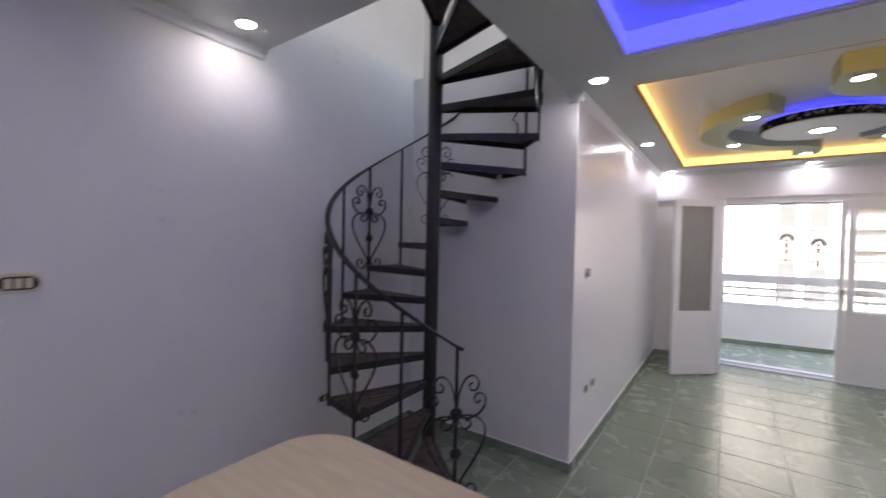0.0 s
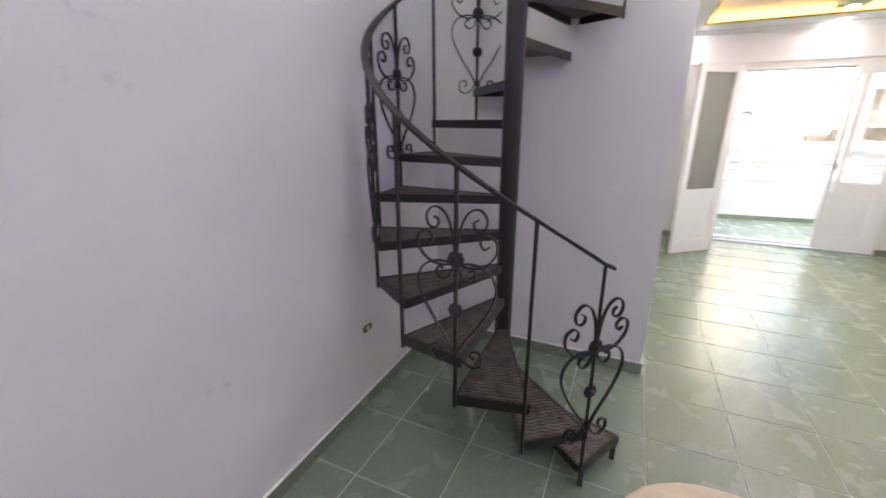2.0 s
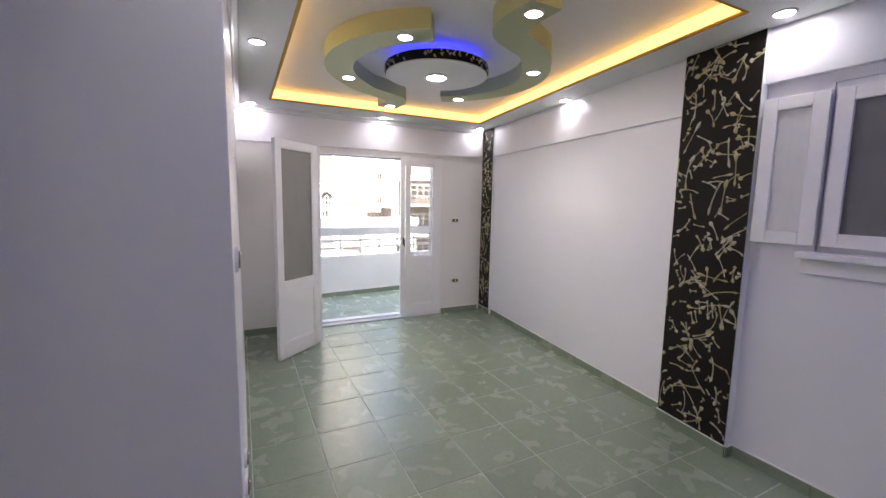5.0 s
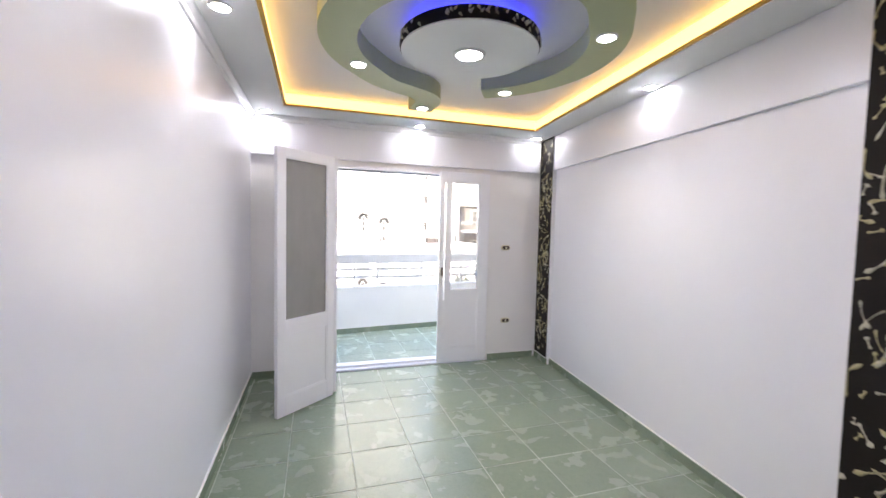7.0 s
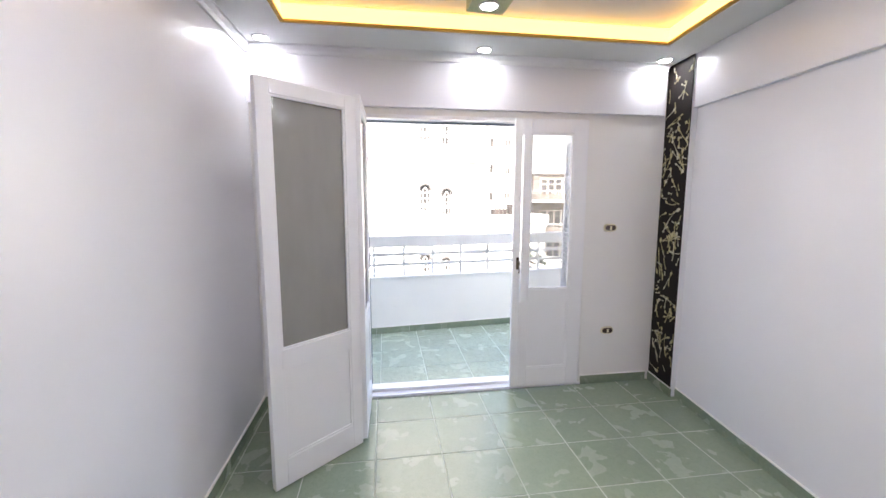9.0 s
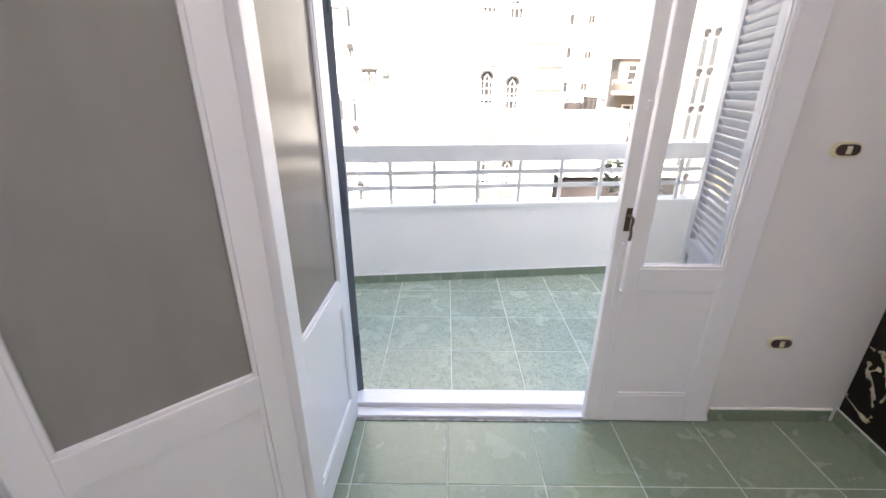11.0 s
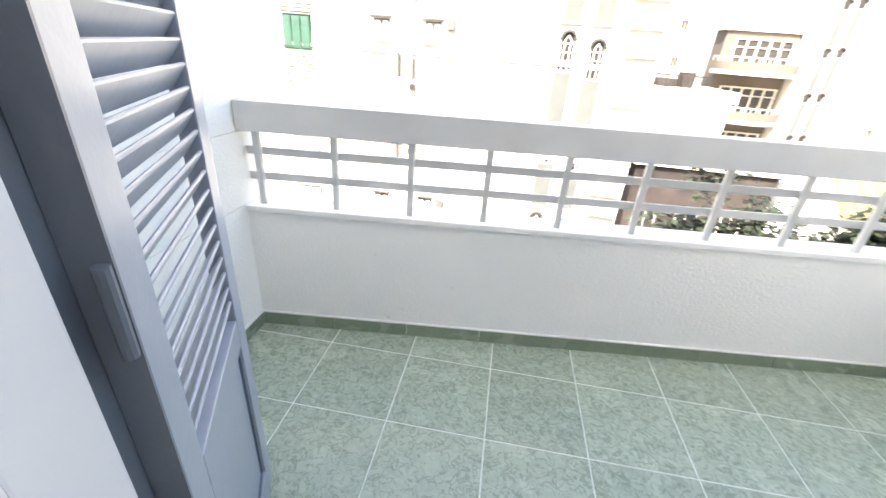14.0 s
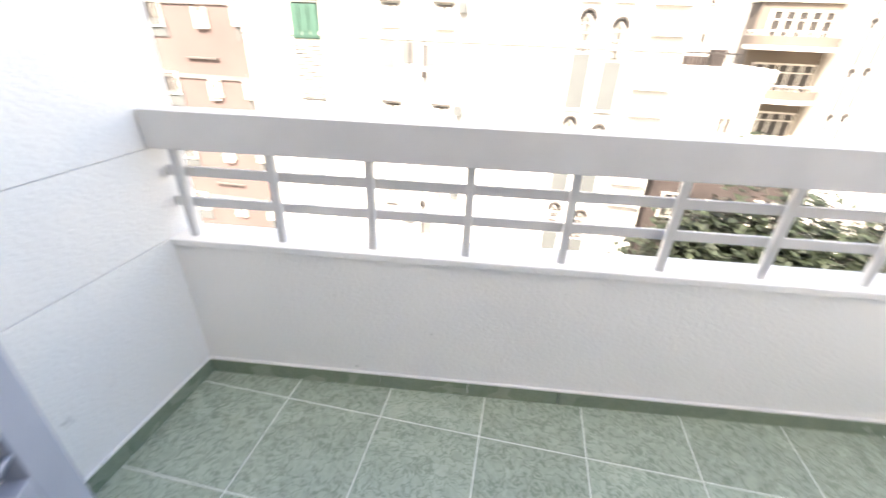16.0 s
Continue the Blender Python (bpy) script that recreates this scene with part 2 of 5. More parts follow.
# ---------------------------------------------------------------- mesh helpers
def box(bm, x0, x1, y0, y1, z0, z1, m=None):
    v = [bm.verts.new((x, y, z)) for z in (z0, z1) for x, y in ((x0, y0), (x1, y0), (x1, y1), (x0, y1))]
    if m is not None:
        for p in v:
            p.co = m @ p.co
    for f in ((0, 3, 2, 1), (4, 5, 6, 7), (0, 1, 5, 4), (1, 2, 6, 5), (2, 3, 7, 6), (3, 0, 4, 7)):
        bm.faces.new([v[k] for k in f])
    return v


def prism(bm, poly, z0, z1):
    lo = [bm.verts.new((x, y, z0)) for x, y in poly]
    hi = [bm.verts.new((x, y, z1)) for x, y in poly]
    n = len(poly)
    bm.faces.new(lo[::-1])
    bm.faces.new(hi)
    for k in range(n):
        bm.faces.new((lo[k], lo[(k + 1) % n], hi[(k + 1) % n], hi[k]))


def finish(name, bm, mat, parent=None, label="", bevel=0.0, smooth=False, world_m=None):
    bmesh.ops.recalc_face_normals(bm, faces=bm.faces)
    if bevel:
        bmesh.ops.bevel(bm, geom=[e for e in bm.edges if e.is_manifold and e.calc_face_angle(0) > 0.6], offset=bevel, segments=2, affect="EDGES", profile=0.6)
    me = bpy.data.meshes.new(name)
    bm.to_mesh(me)
    bm.free()
    if smooth:
        for p in me.polygons:
            p.use_smooth = True
    for mm in mat if isinstance(mat, (list, tuple)) else (mat,):
        me.materials.append(mm)
    ob = new(name, me)
    if parent:
        ob.parent = parent
    if world_m is not None:
        ob.matrix_basis = world_m
    if label:
        ob["label"] = label
    return ob


def part(name, bm, mat, parent, label="", bevel=0.0, smooth=False):
    return finish(name, bm, mat, parent, label, bevel, smooth)


def boxes(*args):
    bm = bmesh.new()
    for a in args:
        box(bm, *a)
    return bm


def structure(name, bm, mat, label="", bevel=0.0):
    return tagged(finish(name, bm, mat, bevel=bevel), label, name.rstrip("_0123456789").split("_")[0], kind="structure")


def thing(name, label, category, group="", at=None):
    e = new(name)
    if at is not None:
        e.matrix_basis = at
    return tagged(e, label, category, group)


def smooth_line(pts, n=6):
    """Catmull-Rom through the points."""
    p = [Vector(q) for q in pts]
    p = [p[0] * 2 - p[1]] + p + [p[-1] * 2 - p[-2]]
    out = []
    for k in range(1, len(p) - 2):
        a, b, c, d = p[k - 1 : k + 3]
        for s in range(n):
            t = s / n
            out.append(0.5 * ((2 * b) + (c - a) * t + (2 * a - 5 * b + 4 * c - d) * t * t + (3 * b - a - 3 * c + d) * t**3))
    out.append(p[-2])
    return out


def sweep(bm, pts, w, h, up=Vector((0, 0, 1)), sides=4, closed_ends=True):
    """A bar of elliptical (sides > 4) or rectangular section along points."""
    rings = []
    for k, p in enumerate(pts):
        d = (pts[min(k + 1, len(pts) - 1)] - pts[max(k - 1, 0)]).normalized()
        s = d.cross(up)
        if s.length < 1e-4:
            s = d.cross(Vector((1, 0, 0)))
        s.normalize()
        u = s.cross(d).normalized()
        ring = []
        for q in range(sides):
            a = 2 * math.pi * (q + 0.5) / sides
            k2 = 1.414 if sides == 4 else 1.0
            ring.append(bm.verts.new(p + s * (math.cos(a) * w / 2 * k2) + u * (math.sin(a) * h / 2 * k2)))
        rings.append(ring)
    for a, b in zip(rings, rings[1:]):
        for q in range(sides):
            bm.faces.new((a[q], a[(q + 1) % sides], b[(q + 1) % sides], b[q]))
    if closed_ends:
        bm.faces.new(rings[0][::-1])
        bm.faces.new(rings[-1])


def cyl(bm, c, r0, r1, z0, z1, n=24):
    lo = [bm.verts.new((c[0] + r0 * math.cos(2 * math.pi * k / n), c[1] + r0 * math.sin(2 * math.pi * k / n), z0)) for k in range(n)]
    hi = [bm.verts.new((c[0] + r1 * math.cos(2 * math.pi * k / n), c[1] + r1 * math.sin(2 * math.pi * k / n), z1)) for k in range(n)]
    bm.faces.new(lo[::-1])
    bm.faces.new(hi)
    for k in range(n):
        bm.faces.new((lo[k], lo[(k + 1) % n], hi[(k + 1) % n], hi[k]))


def ball(bm, c, r, sx=1.0, sy=1.0, sz=1.0, u=10, v=6):
    bmesh.ops.create_uvsphere(bm, u_segments=u, v_segments=v, radius=r, matrix=Matrix.Translation(c) @ Matrix.Diagonal((sx, sy, sz, 1)))


# ---------------------------------------------------------------- plan
XW, XL, YN, YF, T = 0.30, -1.085, 3.80, 7.57, 0.13
ZC, ZT = 2.565, 2.685           # soffit and tray ceiling
YB, XD = -1.3, -3.2             # back wall, brown door wall


def right_wall(y):
    """The east wall runs aslant towards the balcony."""
    return 3.06 if y < 4.0 else 3.13 + 0.112 * (y - 4.4)


def parapet(x):
    return 8.985 + 0.112 * (x - 0.35)


XP = 3.74                        # east parapet of the balcony


def stair_wall(y):
    """The wall beside the stair leans away a little towards the nook."""
    return XL - 0.016 * (y - 1.4)


# walls
structure("wall_west", boxes((XW - T, XW, YN + 0.001, YF, 0, 3.0)), M_WALL, "glossy white painted plaster wall beside the stair nook")
structure("wall_nook", boxes((XL - T - 0.1, XW - 0.001, YN, YN + T, 0, 2.95)), M_WALL2, "matt white painted wall behind the spiral stair")
bm = bmesh.new()
prism(bm, [(XL - T - 0.1, 0.88), (stair_wall(0.88), 0.88), (stair_wall(YN), YN), (XL - T - 0.1, YN)], 0, 2.95)
structure("wall_stair_side", bm, M_SCUFF, "white painted wall with faint scuffs beside the stair")
structure("wall_passage", boxes((XD, XL - T - 0.1, 0.88, 1.0, 0, 3.0)), M_WALL2, "white painted passage wall")
structure("wall_entry", boxes((XD - T, XD, YB, 1.0, 0, 3.0)), M_WALL2, "white wall holding a brown door")
structure("wall_south", boxes((XD - T, 3.3, YB - T, YB, 0, 3.0)), M_WALL2, "white painted wall closing the room")
WY0, WY1, WZ0, WZ1 = 2.42, 3.585, 1.34, 2.21
structure("wall_east_near", boxes((3.06, 3.3, YB, WY0, 0, 3.0), (3.06, 3.3, WY1, 4.02, 0, 3.0), (3.06, 3.3, WY0, WY1, 0, WZ0), (3.06, 3.3, WY0, WY1, WZ1, 3.0)), M_WALL, "glossy white painted wall with a window")
bm = bmesh.new()
prism(bm, [(right_wall(4.021), 4.021), (3.75, 4.021), (3.75, YF + 0.001), (right_wall(YF), YF + 0.001)], 0, 3.0)
structure("wall_east", bm, M_WALL, "glossy white painted wall between two dark pilasters")
# upper beam strips, a little proud
bm = bmesh.new()
prism(bm, [(right_wall(4.4) - 0.037, 4.387), (right_wall(4.4) + 0.02, 4.387), (right_wall(7.26) + 0.02, 7.26), (right_wall(7.26) - 0.035, 7.26)], 2.19, ZC)
structure("beam_east", bm, M_WALL, "white painted beam along the top of the wall", bevel=0.004)
structure("beam_east_near", boxes((3.015, 3.06, YB, 3.884, 2.262, ZC)), M_WALL, "white painted beam above the window", bevel=0.004)
structure("beam_north", boxes((XW, 3.405, YF - 0.03, YF, 2.19, ZC)), M_WALL, "white painted beam above the balcony door", bevel=0.004)
# north wall with the balcony doorway
OX0, OX1, OZ = 1.05, 2.79, 2.145
structure("wall_north", boxes((XW - T, OX0, YF, YF + T, 0, 3.0), (OX1, 3.75, YF, YF + T, 0, 3.0), (OX0, OX1, YF, YF + T, OZ, 3.0)), M_WALL2, "white painted wall around the balcony door")
# unseen upper storeys, added to keep the balcony out of the sun
structure("wall_upper_facade", boxes((-3.3, 6.0, YF + 0.002, YF + T - 0.002, 3.0, 9.0)), M_PLASTER, "unseen white rendered house wall added to block the sun")
structure("wall_side_facade", boxes((-3.3, XW - T - 0.001, YF, YF + T, -17.4, 3.0), (3.751, 8.0, YF, YF + T, -17.4, 9.0)), M_PLASTER, "white rendered house wall beside the balcony")

# floors under the tiles
bm = bmesh.new()
box(bm, XD - T, 3.75, YB - T, YF + T, -0.25, -0.0018)
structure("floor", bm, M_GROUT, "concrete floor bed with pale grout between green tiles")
bm = bmesh.new()
prism(bm, [(0.2, YF + T + 0.001), (XP + 0.13, YF + T + 0.001), (XP + 0.13, parapet(XP) + 0.15), (0.2, parapet(0.2) + 0.13)], -0.25, -0.0018)
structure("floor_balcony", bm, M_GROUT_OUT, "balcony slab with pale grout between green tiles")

# ceilings: soffit ring with two trays and a stair opening
TX0, TY0, TY1 = 0.62, 3.83, 7.17
TXN, TXF = 2.72, 3.13            # near and far x of the slanted tray edge
BX0, BX1, BY0, BY1 = 0.65, 2.62, 0.0, 3.41
SX1, SY0 = 0.24, 2.40            # stair opening
CT = 2.95
ZH = 2.65                        # higher soffit beside the stair
bm = bmesh.new()
box(bm, XW, TX0, TY0, YF, ZC, CT)
box(bm, TX0, 3.6, TY1, YF, ZC, CT)
prism(bm, [(TXN, TY0), (3.7, TY0), (3.7, TY1), (TXF, TY1)], ZC, CT)
box(bm, SX1, 3.3, BY1, TY0, ZC, CT)
box(bm, SX1, BX0, SY0, BY1, ZC, CT)
box(bm, BX1, 3.3, BY0, BY1, ZC, CT)
box(bm, SX1, BX0, BY0, SY0, ZC, CT)
box(bm, XL - 0.03, SX1, BY0, SY0, ZH, CT)
box(bm, XD, 3.3, YB, BY0, ZC, CT)
box(bm, XD, XL - 0.031, BY0, 1.0, ZC, CT)
box(bm, TX0, 3.2, TY0, TY1, ZT, CT + 0.05)
box(bm, BX0, BX1, BY0, BY1, ZT + 0.03, CT + 0.05)
structure("ceiling", bm, M_CEIL, "white plaster ceiling with two lit recessed trays")

# lit bands of the trays
def band(name, corners, z0, z1, mat, label, inset):
    holder = structure(name, boxes((0, 0.001, 0, 0.001, 2.8, 2.801)), M_CEIL, label)
    cx, cy = sum(c[0] for c in corners) / 4, sum(c[1] for c in corners) / 4
    for (ax, ay), (bx, by) in zip(corners, corners[1:] + corners[:1]):
        d = Vector((bx - ax, by - ay, 0)).normalized()
        nrm = Vector((-d.y, d.x, 0))
        if nrm.dot(Vector((cx - ax, cy - ay, 0))) < 0:
            nrm = -nrm
        bm = bmesh.new()
        a, b = Vector((ax, ay, 0)), Vector((bx, by, 0))
        prism(bm, [(a + nrm * 0.002)[:2], (b + nrm * 0.002)[:2], (b + nrm * inset - d * inset)[:2], (a + nrm * inset + d * inset)[:2]], z0, z1)
        part("led_band", bm, mat[0], holder)
        bm = bmesh.new()
        prism(bm, [(a + nrm * 0.002)[:2], (b + nrm * 0.002)[:2], (b + nrm * inset * 1.8 - d * inset * 1.8)[:2], (a + nrm * inset * 1.8 + d * inset * 1.8)[:2]], z0 - 0.016, z0 - 0.001)
        part("band_trim", bm, mat[1], holder, bevel=0.003)
    return holder


band("trim_yellow_cove", [(TX0, TY0), (TXN, TY0), (TXF, TY1), (TX0, TY1)], ZC + 0.02, ZT - 0.012, (M_YELLOW, M_OCHRE), "glowing yellow cove around the ceiling tray", 0.014)
band("trim_blue_cove", [(BX0, BY0), (BX1, BY0), (BX1, BY1), (BX0, BY1)], ZC + 0.02, ZT + 0.018, (M_BLUE, M_CEIL), "glowing blue cove around the ceiling tray", 0.014)

# upper floor above the stair opening
# east wall is open below 4.3 m, an unseen gap added to admit sky light
structure("wall_upstairs", boxes((XL - 0.6, XL - 0.5, 1.6, 4.6, CT, 5.4), (XL - 0.5, 1.4, 4.5, 4.6, CT, 5.4), (XL - 0.5, 1.4, 1.5, 1.6, CT, 5.4), (1.4, 1.5, 1.5, 4.6, 4.3, 5.4)), M_WALL2, "pale upstairs walls round the stairwell")
# unseen; added to stop the open sky lighting the stairwell from above
structure("ceiling_upstairs", boxes((XL - 0.6, 1.5, 1.5, 4.6, 5.4, 5.5)), M_CEIL, "unseen white upstairs ceiling that keeps the sky out")
structure("floor_upstairs", boxes((XL - 0.5, XL - 0.06, 1.6, 4.5, CT - 0.1, CT - 0.002), (XL, SX1, YN + T, 4.5, CT - 0.1, CT - 0.002)), M_CEIL, "upstairs floor edge round the stairwell")

# cornice on the stair-side wall and on the west wall
def cornice(name, a, b, side, label, zc=ZC):
    bm = bmesh.new()
    d = Vector((b[0] - a[0], b[1] - a[1], 0)).normalized()
    s = Vector((-d.y, d.x, 0)) * side
    prof = [(0, 0), (0.045, 0), (0.04, -0.012), (0.02, -0.03), (0.012, -0.05), (0, -0.055)]
    rings = [[bm.verts.new(Vector((p[0], p[1], zc - 0.001)) + s * u + Vector((0, 0, w))) for u, w in prof] for p in (a, b)]
    n = len(prof)
    for k in range(n):
        bm.faces.new((rings[0][k], rings[0][(k + 1) % n], rings[1][(k + 1) % n], rings[1][k]))
    bm.faces.new(rings[0])
    bm.faces.new(rings[1][::-1])
    return structure(name, bm, M_TRIM, label)


cornice("cornice_stair", (stair_wall(0.88) + 0.001, 0.88), (stair_wall(SY0) + 0.001, SY0), -1, "white plaster cornice moulding", ZH)
cornice("cornice_west", (XW + 0.001, YN - 0.04), (XW + 0.001, YF - 0.03), -1, "white plaster cornice moulding")
cornice("cornice_north", (XW, YF - 0.031), (3.4, YF - 0.031), -1, "white plaster cornice moulding")
cornice("cornice_nook", (SX1, YN - 0.001), (XW + 0.04, YN - 0.001), -1, "white plaster cornice moulding")


# ---------------------------------------------------------------- balcony shell
def wallpiece(name, a, b, thick, z0, z1, mat, label, bevel=0.0):
    d = Vector((b[0] - a[0], b[1] - a[1], 0)).normalized()
    s = Vector((-d.y, d.x, 0)) * thick
    bm = bmesh.new()
    prism(bm, [a, b, (b[0] + s.x, b[1] + s.y), (a[0] + s.x, a[1] + s.y)], z0, z1)
    return structure(name, bm, mat, label, bevel)


LZ = 0.66
wallpiece("wall_parapet", (0.35, parapet(0.35)), (XP, parapet(XP)), 0.12, -0.2, LZ - 0.03, M_PLASTER, "rough white plastered balcony parapet")
wallpiece("trim_parapet_cap", (0.352, parapet(0.352) - 0.012), (XP + 0.13, parapet(XP + 0.13) - 0.012), 0.15, LZ - 0.03, LZ, M_PLASTER, "white plastered parapet capping", 0.006)
wallpiece("wall_parapet_east", (XP, parapet(XP)), (XP, YF + T), 0.12, -0.2, LZ - 0.03, M_PLASTER, "rough white plastered balcony side parapet")
for k, (x1, z0, z1) in enumerate(((0.35, -0.2, LZ - 0.0015), (0.3485, LZ + 0.0005, 0.9865), (0.35, 0.9885, 3.0))):
    structure("wall_balcony_west_%d" % (k + 1), boxes((0.2, x1, YF + T + 0.001, parapet(0.3) + 0.16, z0, z1)), M_PLASTER, "white plastered balcony side wall between grooves", bevel=0.0015)
bm = boxes((OX0 - 0.02, OX1 + 0.02, YF - 0.012, YF + T + 0.01, -0.004, 0.018), (OX0, OX1, YF + 0.045, YF + T + 0.015, 0.018, 0.045))
structure("sill_threshold", bm, M_TRIM, "worn white painted door threshold", bevel=0.004)


structure("trim_mortar_line", boxes((OX0 + 0.02, 2.18, YF - 0.03, YF - 0.0125, -0.001, 0.006)), M_MORTAR, "grey crumbling mortar line along the threshold", bevel=0.002)
structure("trim_mortar_strip", boxes((OX0 + 0.05, OX1 - 0.03, YF + T + 0.026, YF + T + 0.065, -0.001, 0.0035)), M_MORTAR, "grey mortar strip outside the threshold")


# ---------------------------------------------------------------- spiral staircase
def staircase():
    cx, cy, R, step, rise, zb, turn0 = -0.4335, 3.184, 0.656, 24.15, 0.178, 0.082, -41.5
    st = thing("spiral_staircase", "black wrought iron spiral staircase with scrolled balusters", "staircase")
    bm = bmesh.new()
    cyl(bm, (cx, cy), 0.045, 0.045, 0.0, 3.95, 24)
    cyl(bm, (cx, cy), 0.09, 0.09, 0.0, 0.012, 24)
    part("pole", bm, M_IRON, st, smooth=False)

    def on(r, a, z):
        return Vector((cx + r * math.cos(radians(a)), cy + r * math.sin(radians(a)), z))

    for k in range(1, 19):
        a1 = turn0 - step * (k - 1)
        a0, z = a1 + step + 1.5, zb + rise * (k - 1)
        # frame of angle iron
        bm = bmesh.new()
        inner0, inner1 = on(0.045, a0 + 10, z + 0.02), on(0.045, a1 - 10, z + 0.02)
        o0, o1 = on(R, a0, z + 0.02), on(R, a1, z + 0.02)
        for a, b in ((inner0, o0), (o0, o1), (o1, inner1)):
            sweep(bm, [a, b], 0.012, 0.042)
        tr = part("tread", bm, M_IRON, st)
        # expanded metal: slanted strands
        bm = bmesh.new()
        poly = [p.copy() for p in (inner0, o0, o1, inner1)]
        lo = [bm.verts.new((p.x, p.y, z + 0.033)) for p in poly]
        hi = [bm.verts.new((p.x, p.y, z + 0.037)) for p in poly]
        bm.faces.new(lo[::-1])
        bm.faces.new(hi)
        for q in range(4):
            bm.faces.new((lo[q], lo[(q + 1) % 4], hi[(q + 1) % 4], hi[q]))
        dirn = (o0 + o1) / 2 - on(0, 0, z + 0.02)
        dirn.z = 0
        dirn.normalize()
        sidev = Vector((-dirn.y, dirn.x, 0))
        if k <= 9:
            for s in range(28):
                rr = 0.07 + s * 0.0205
                half = rr * math.tan(radians(step / 2 + 0.7)) * (1.0 if rr < 0.55 else 0.98) + 0.012
                c = on(0, 0, z + 0.0395) + dirn * rr
                pts = []
                nz = max(2, int(half / 0.012))
                for q in range(nz + 1):
                    u = -half + 2 * half * q / nz
                    pts.append(c + sidev * u + dirn * (0.005 if q % 2 else -0.005))
                sweep(bm, pts, 0.004, 0.004, closed_ends=False)
        part("mesh_plate", bm, M_TREAD, tr, "rusty expanded metal tread plate")
    # short feet under the lowest tread
    for a in (turn0 + 2, turn0 + step):
        p = on(R - 0.01, a, 0)
        part("foot", boxes((p.x - 0.011, p.x + 0.011, p.y - 0.011, p.y + 0.011, 0.0, zb)), M_IRON, st)
    # handrail
    rail = []
    for j in range(0, 17 * 4 + 1):
        a = turn0 - step * j / 4
        rail.append(on(R + 0.006, a, zb + 0.962 + rise * j / 4))
    rail = [rail[0] + Vector((0.03, 0.012, -0.012))] + rail
    bm = bmesh.new()
    sweep(bm, rail, 0.032, 0.012)
    part("handrail", bm, M_IRON, st, bevel=0)
    # balusters
    half_curves = [
        [(0.004, 0.64), (0.018, 0.74), (0.05, 0.81), (0.095, 0.83), (0.128, 0.795), (0.118, 0.75), (0.085, 0.745), (0.075, 0.775), (0.095, 0.79)],
        [(0.004, 0.60), (0.06, 0.585), (0.12, 0.60), (0.165, 0.65), (0.168, 0.705), (0.13, 0.728), (0.103, 0.70), (0.118, 0.672), (0.14, 0.685)],
        [(0.02, 0.60), (0.09, 0.60), (0.15, 0.565), (0.172, 0.50), (0.15, 0.42), (0.10, 0.33), (0.045, 0.25), (0.004, 0.17)],
        [(0.01, 0.585), (0.03, 0.54), (0.06, 0.525), (0.085, 0.545), (0.078, 0.575), (0.056, 0.57)],
        [(0.004, 0.21), (0.035, 0.15), (0.08, 0.125), (0.118, 0.15), (0.115, 0.195), (0.082, 0.205), (0.07, 0.178), (0.09, 0.168)],
    ]
    for j in range(0, 17):
        a = turn0 - step * j
        z0, z1 = zb + rise * j - 0.01, zb + 0.962 + rise * j
        p = on(R + 0.006, a, 0)
        bm = bmesh.new()
        sweep(bm, [Vector((p.x, p.y, z0)), Vector((p.x, p.y, z1))], 0.013, 0.013, up=Vector((1, 0, 0)))
        post = part("baluster", bm, M_IRON, st)
        if j % 2 == 0:
            tan = Vector((-math.sin(radians(a)), math.cos(radians(a)), 0))
            rad = Vector((math.cos(radians(a)), math.sin(radians(a)), 0))
            for side in (-1, 1):
                for kind, cv in zip(("top_scroll", "upper_scroll", "heart_bow", "inner_scroll", "foot_scroll"), half_curves):
                    bm = bmesh.new()
                    pts = smooth_line([(p.x + tan.x * u * 0.9 * side, p.y + tan.y * u * 0.9 * side, z0 + 0.095 + 0.88 * w) for u, w in cv], 5)
                    sweep(bm, pts, 0.006, 0.012, up=rad)
                    part(kind, bm, M_IRON, post)
            for zz, r in ((0.636, 0.033), (0.434, 0.03)):
                bm = bmesh.new()
                for q in range(8):
                    ang = 2 * math.pi * q / 8
                    c = Vector((p.x, p.y, z0 + zz)) + tan * (r * 0.62 * math.cos(ang)) + Vector((0, 0, r * 0.62 * math.sin(ang)))
                    ball(bm, c, r * 0.42, u=6, v=4)
                ball(bm, Vector((p.x, p.y, z0 + zz)), r * 0.6, u=8, v=6)
                part("flower_boss", bm, M_IRON, post)
    return st


staircase()


# ---------------------------------------------------------------- balcony door leaves
LW, LH = 0.575, 2.105


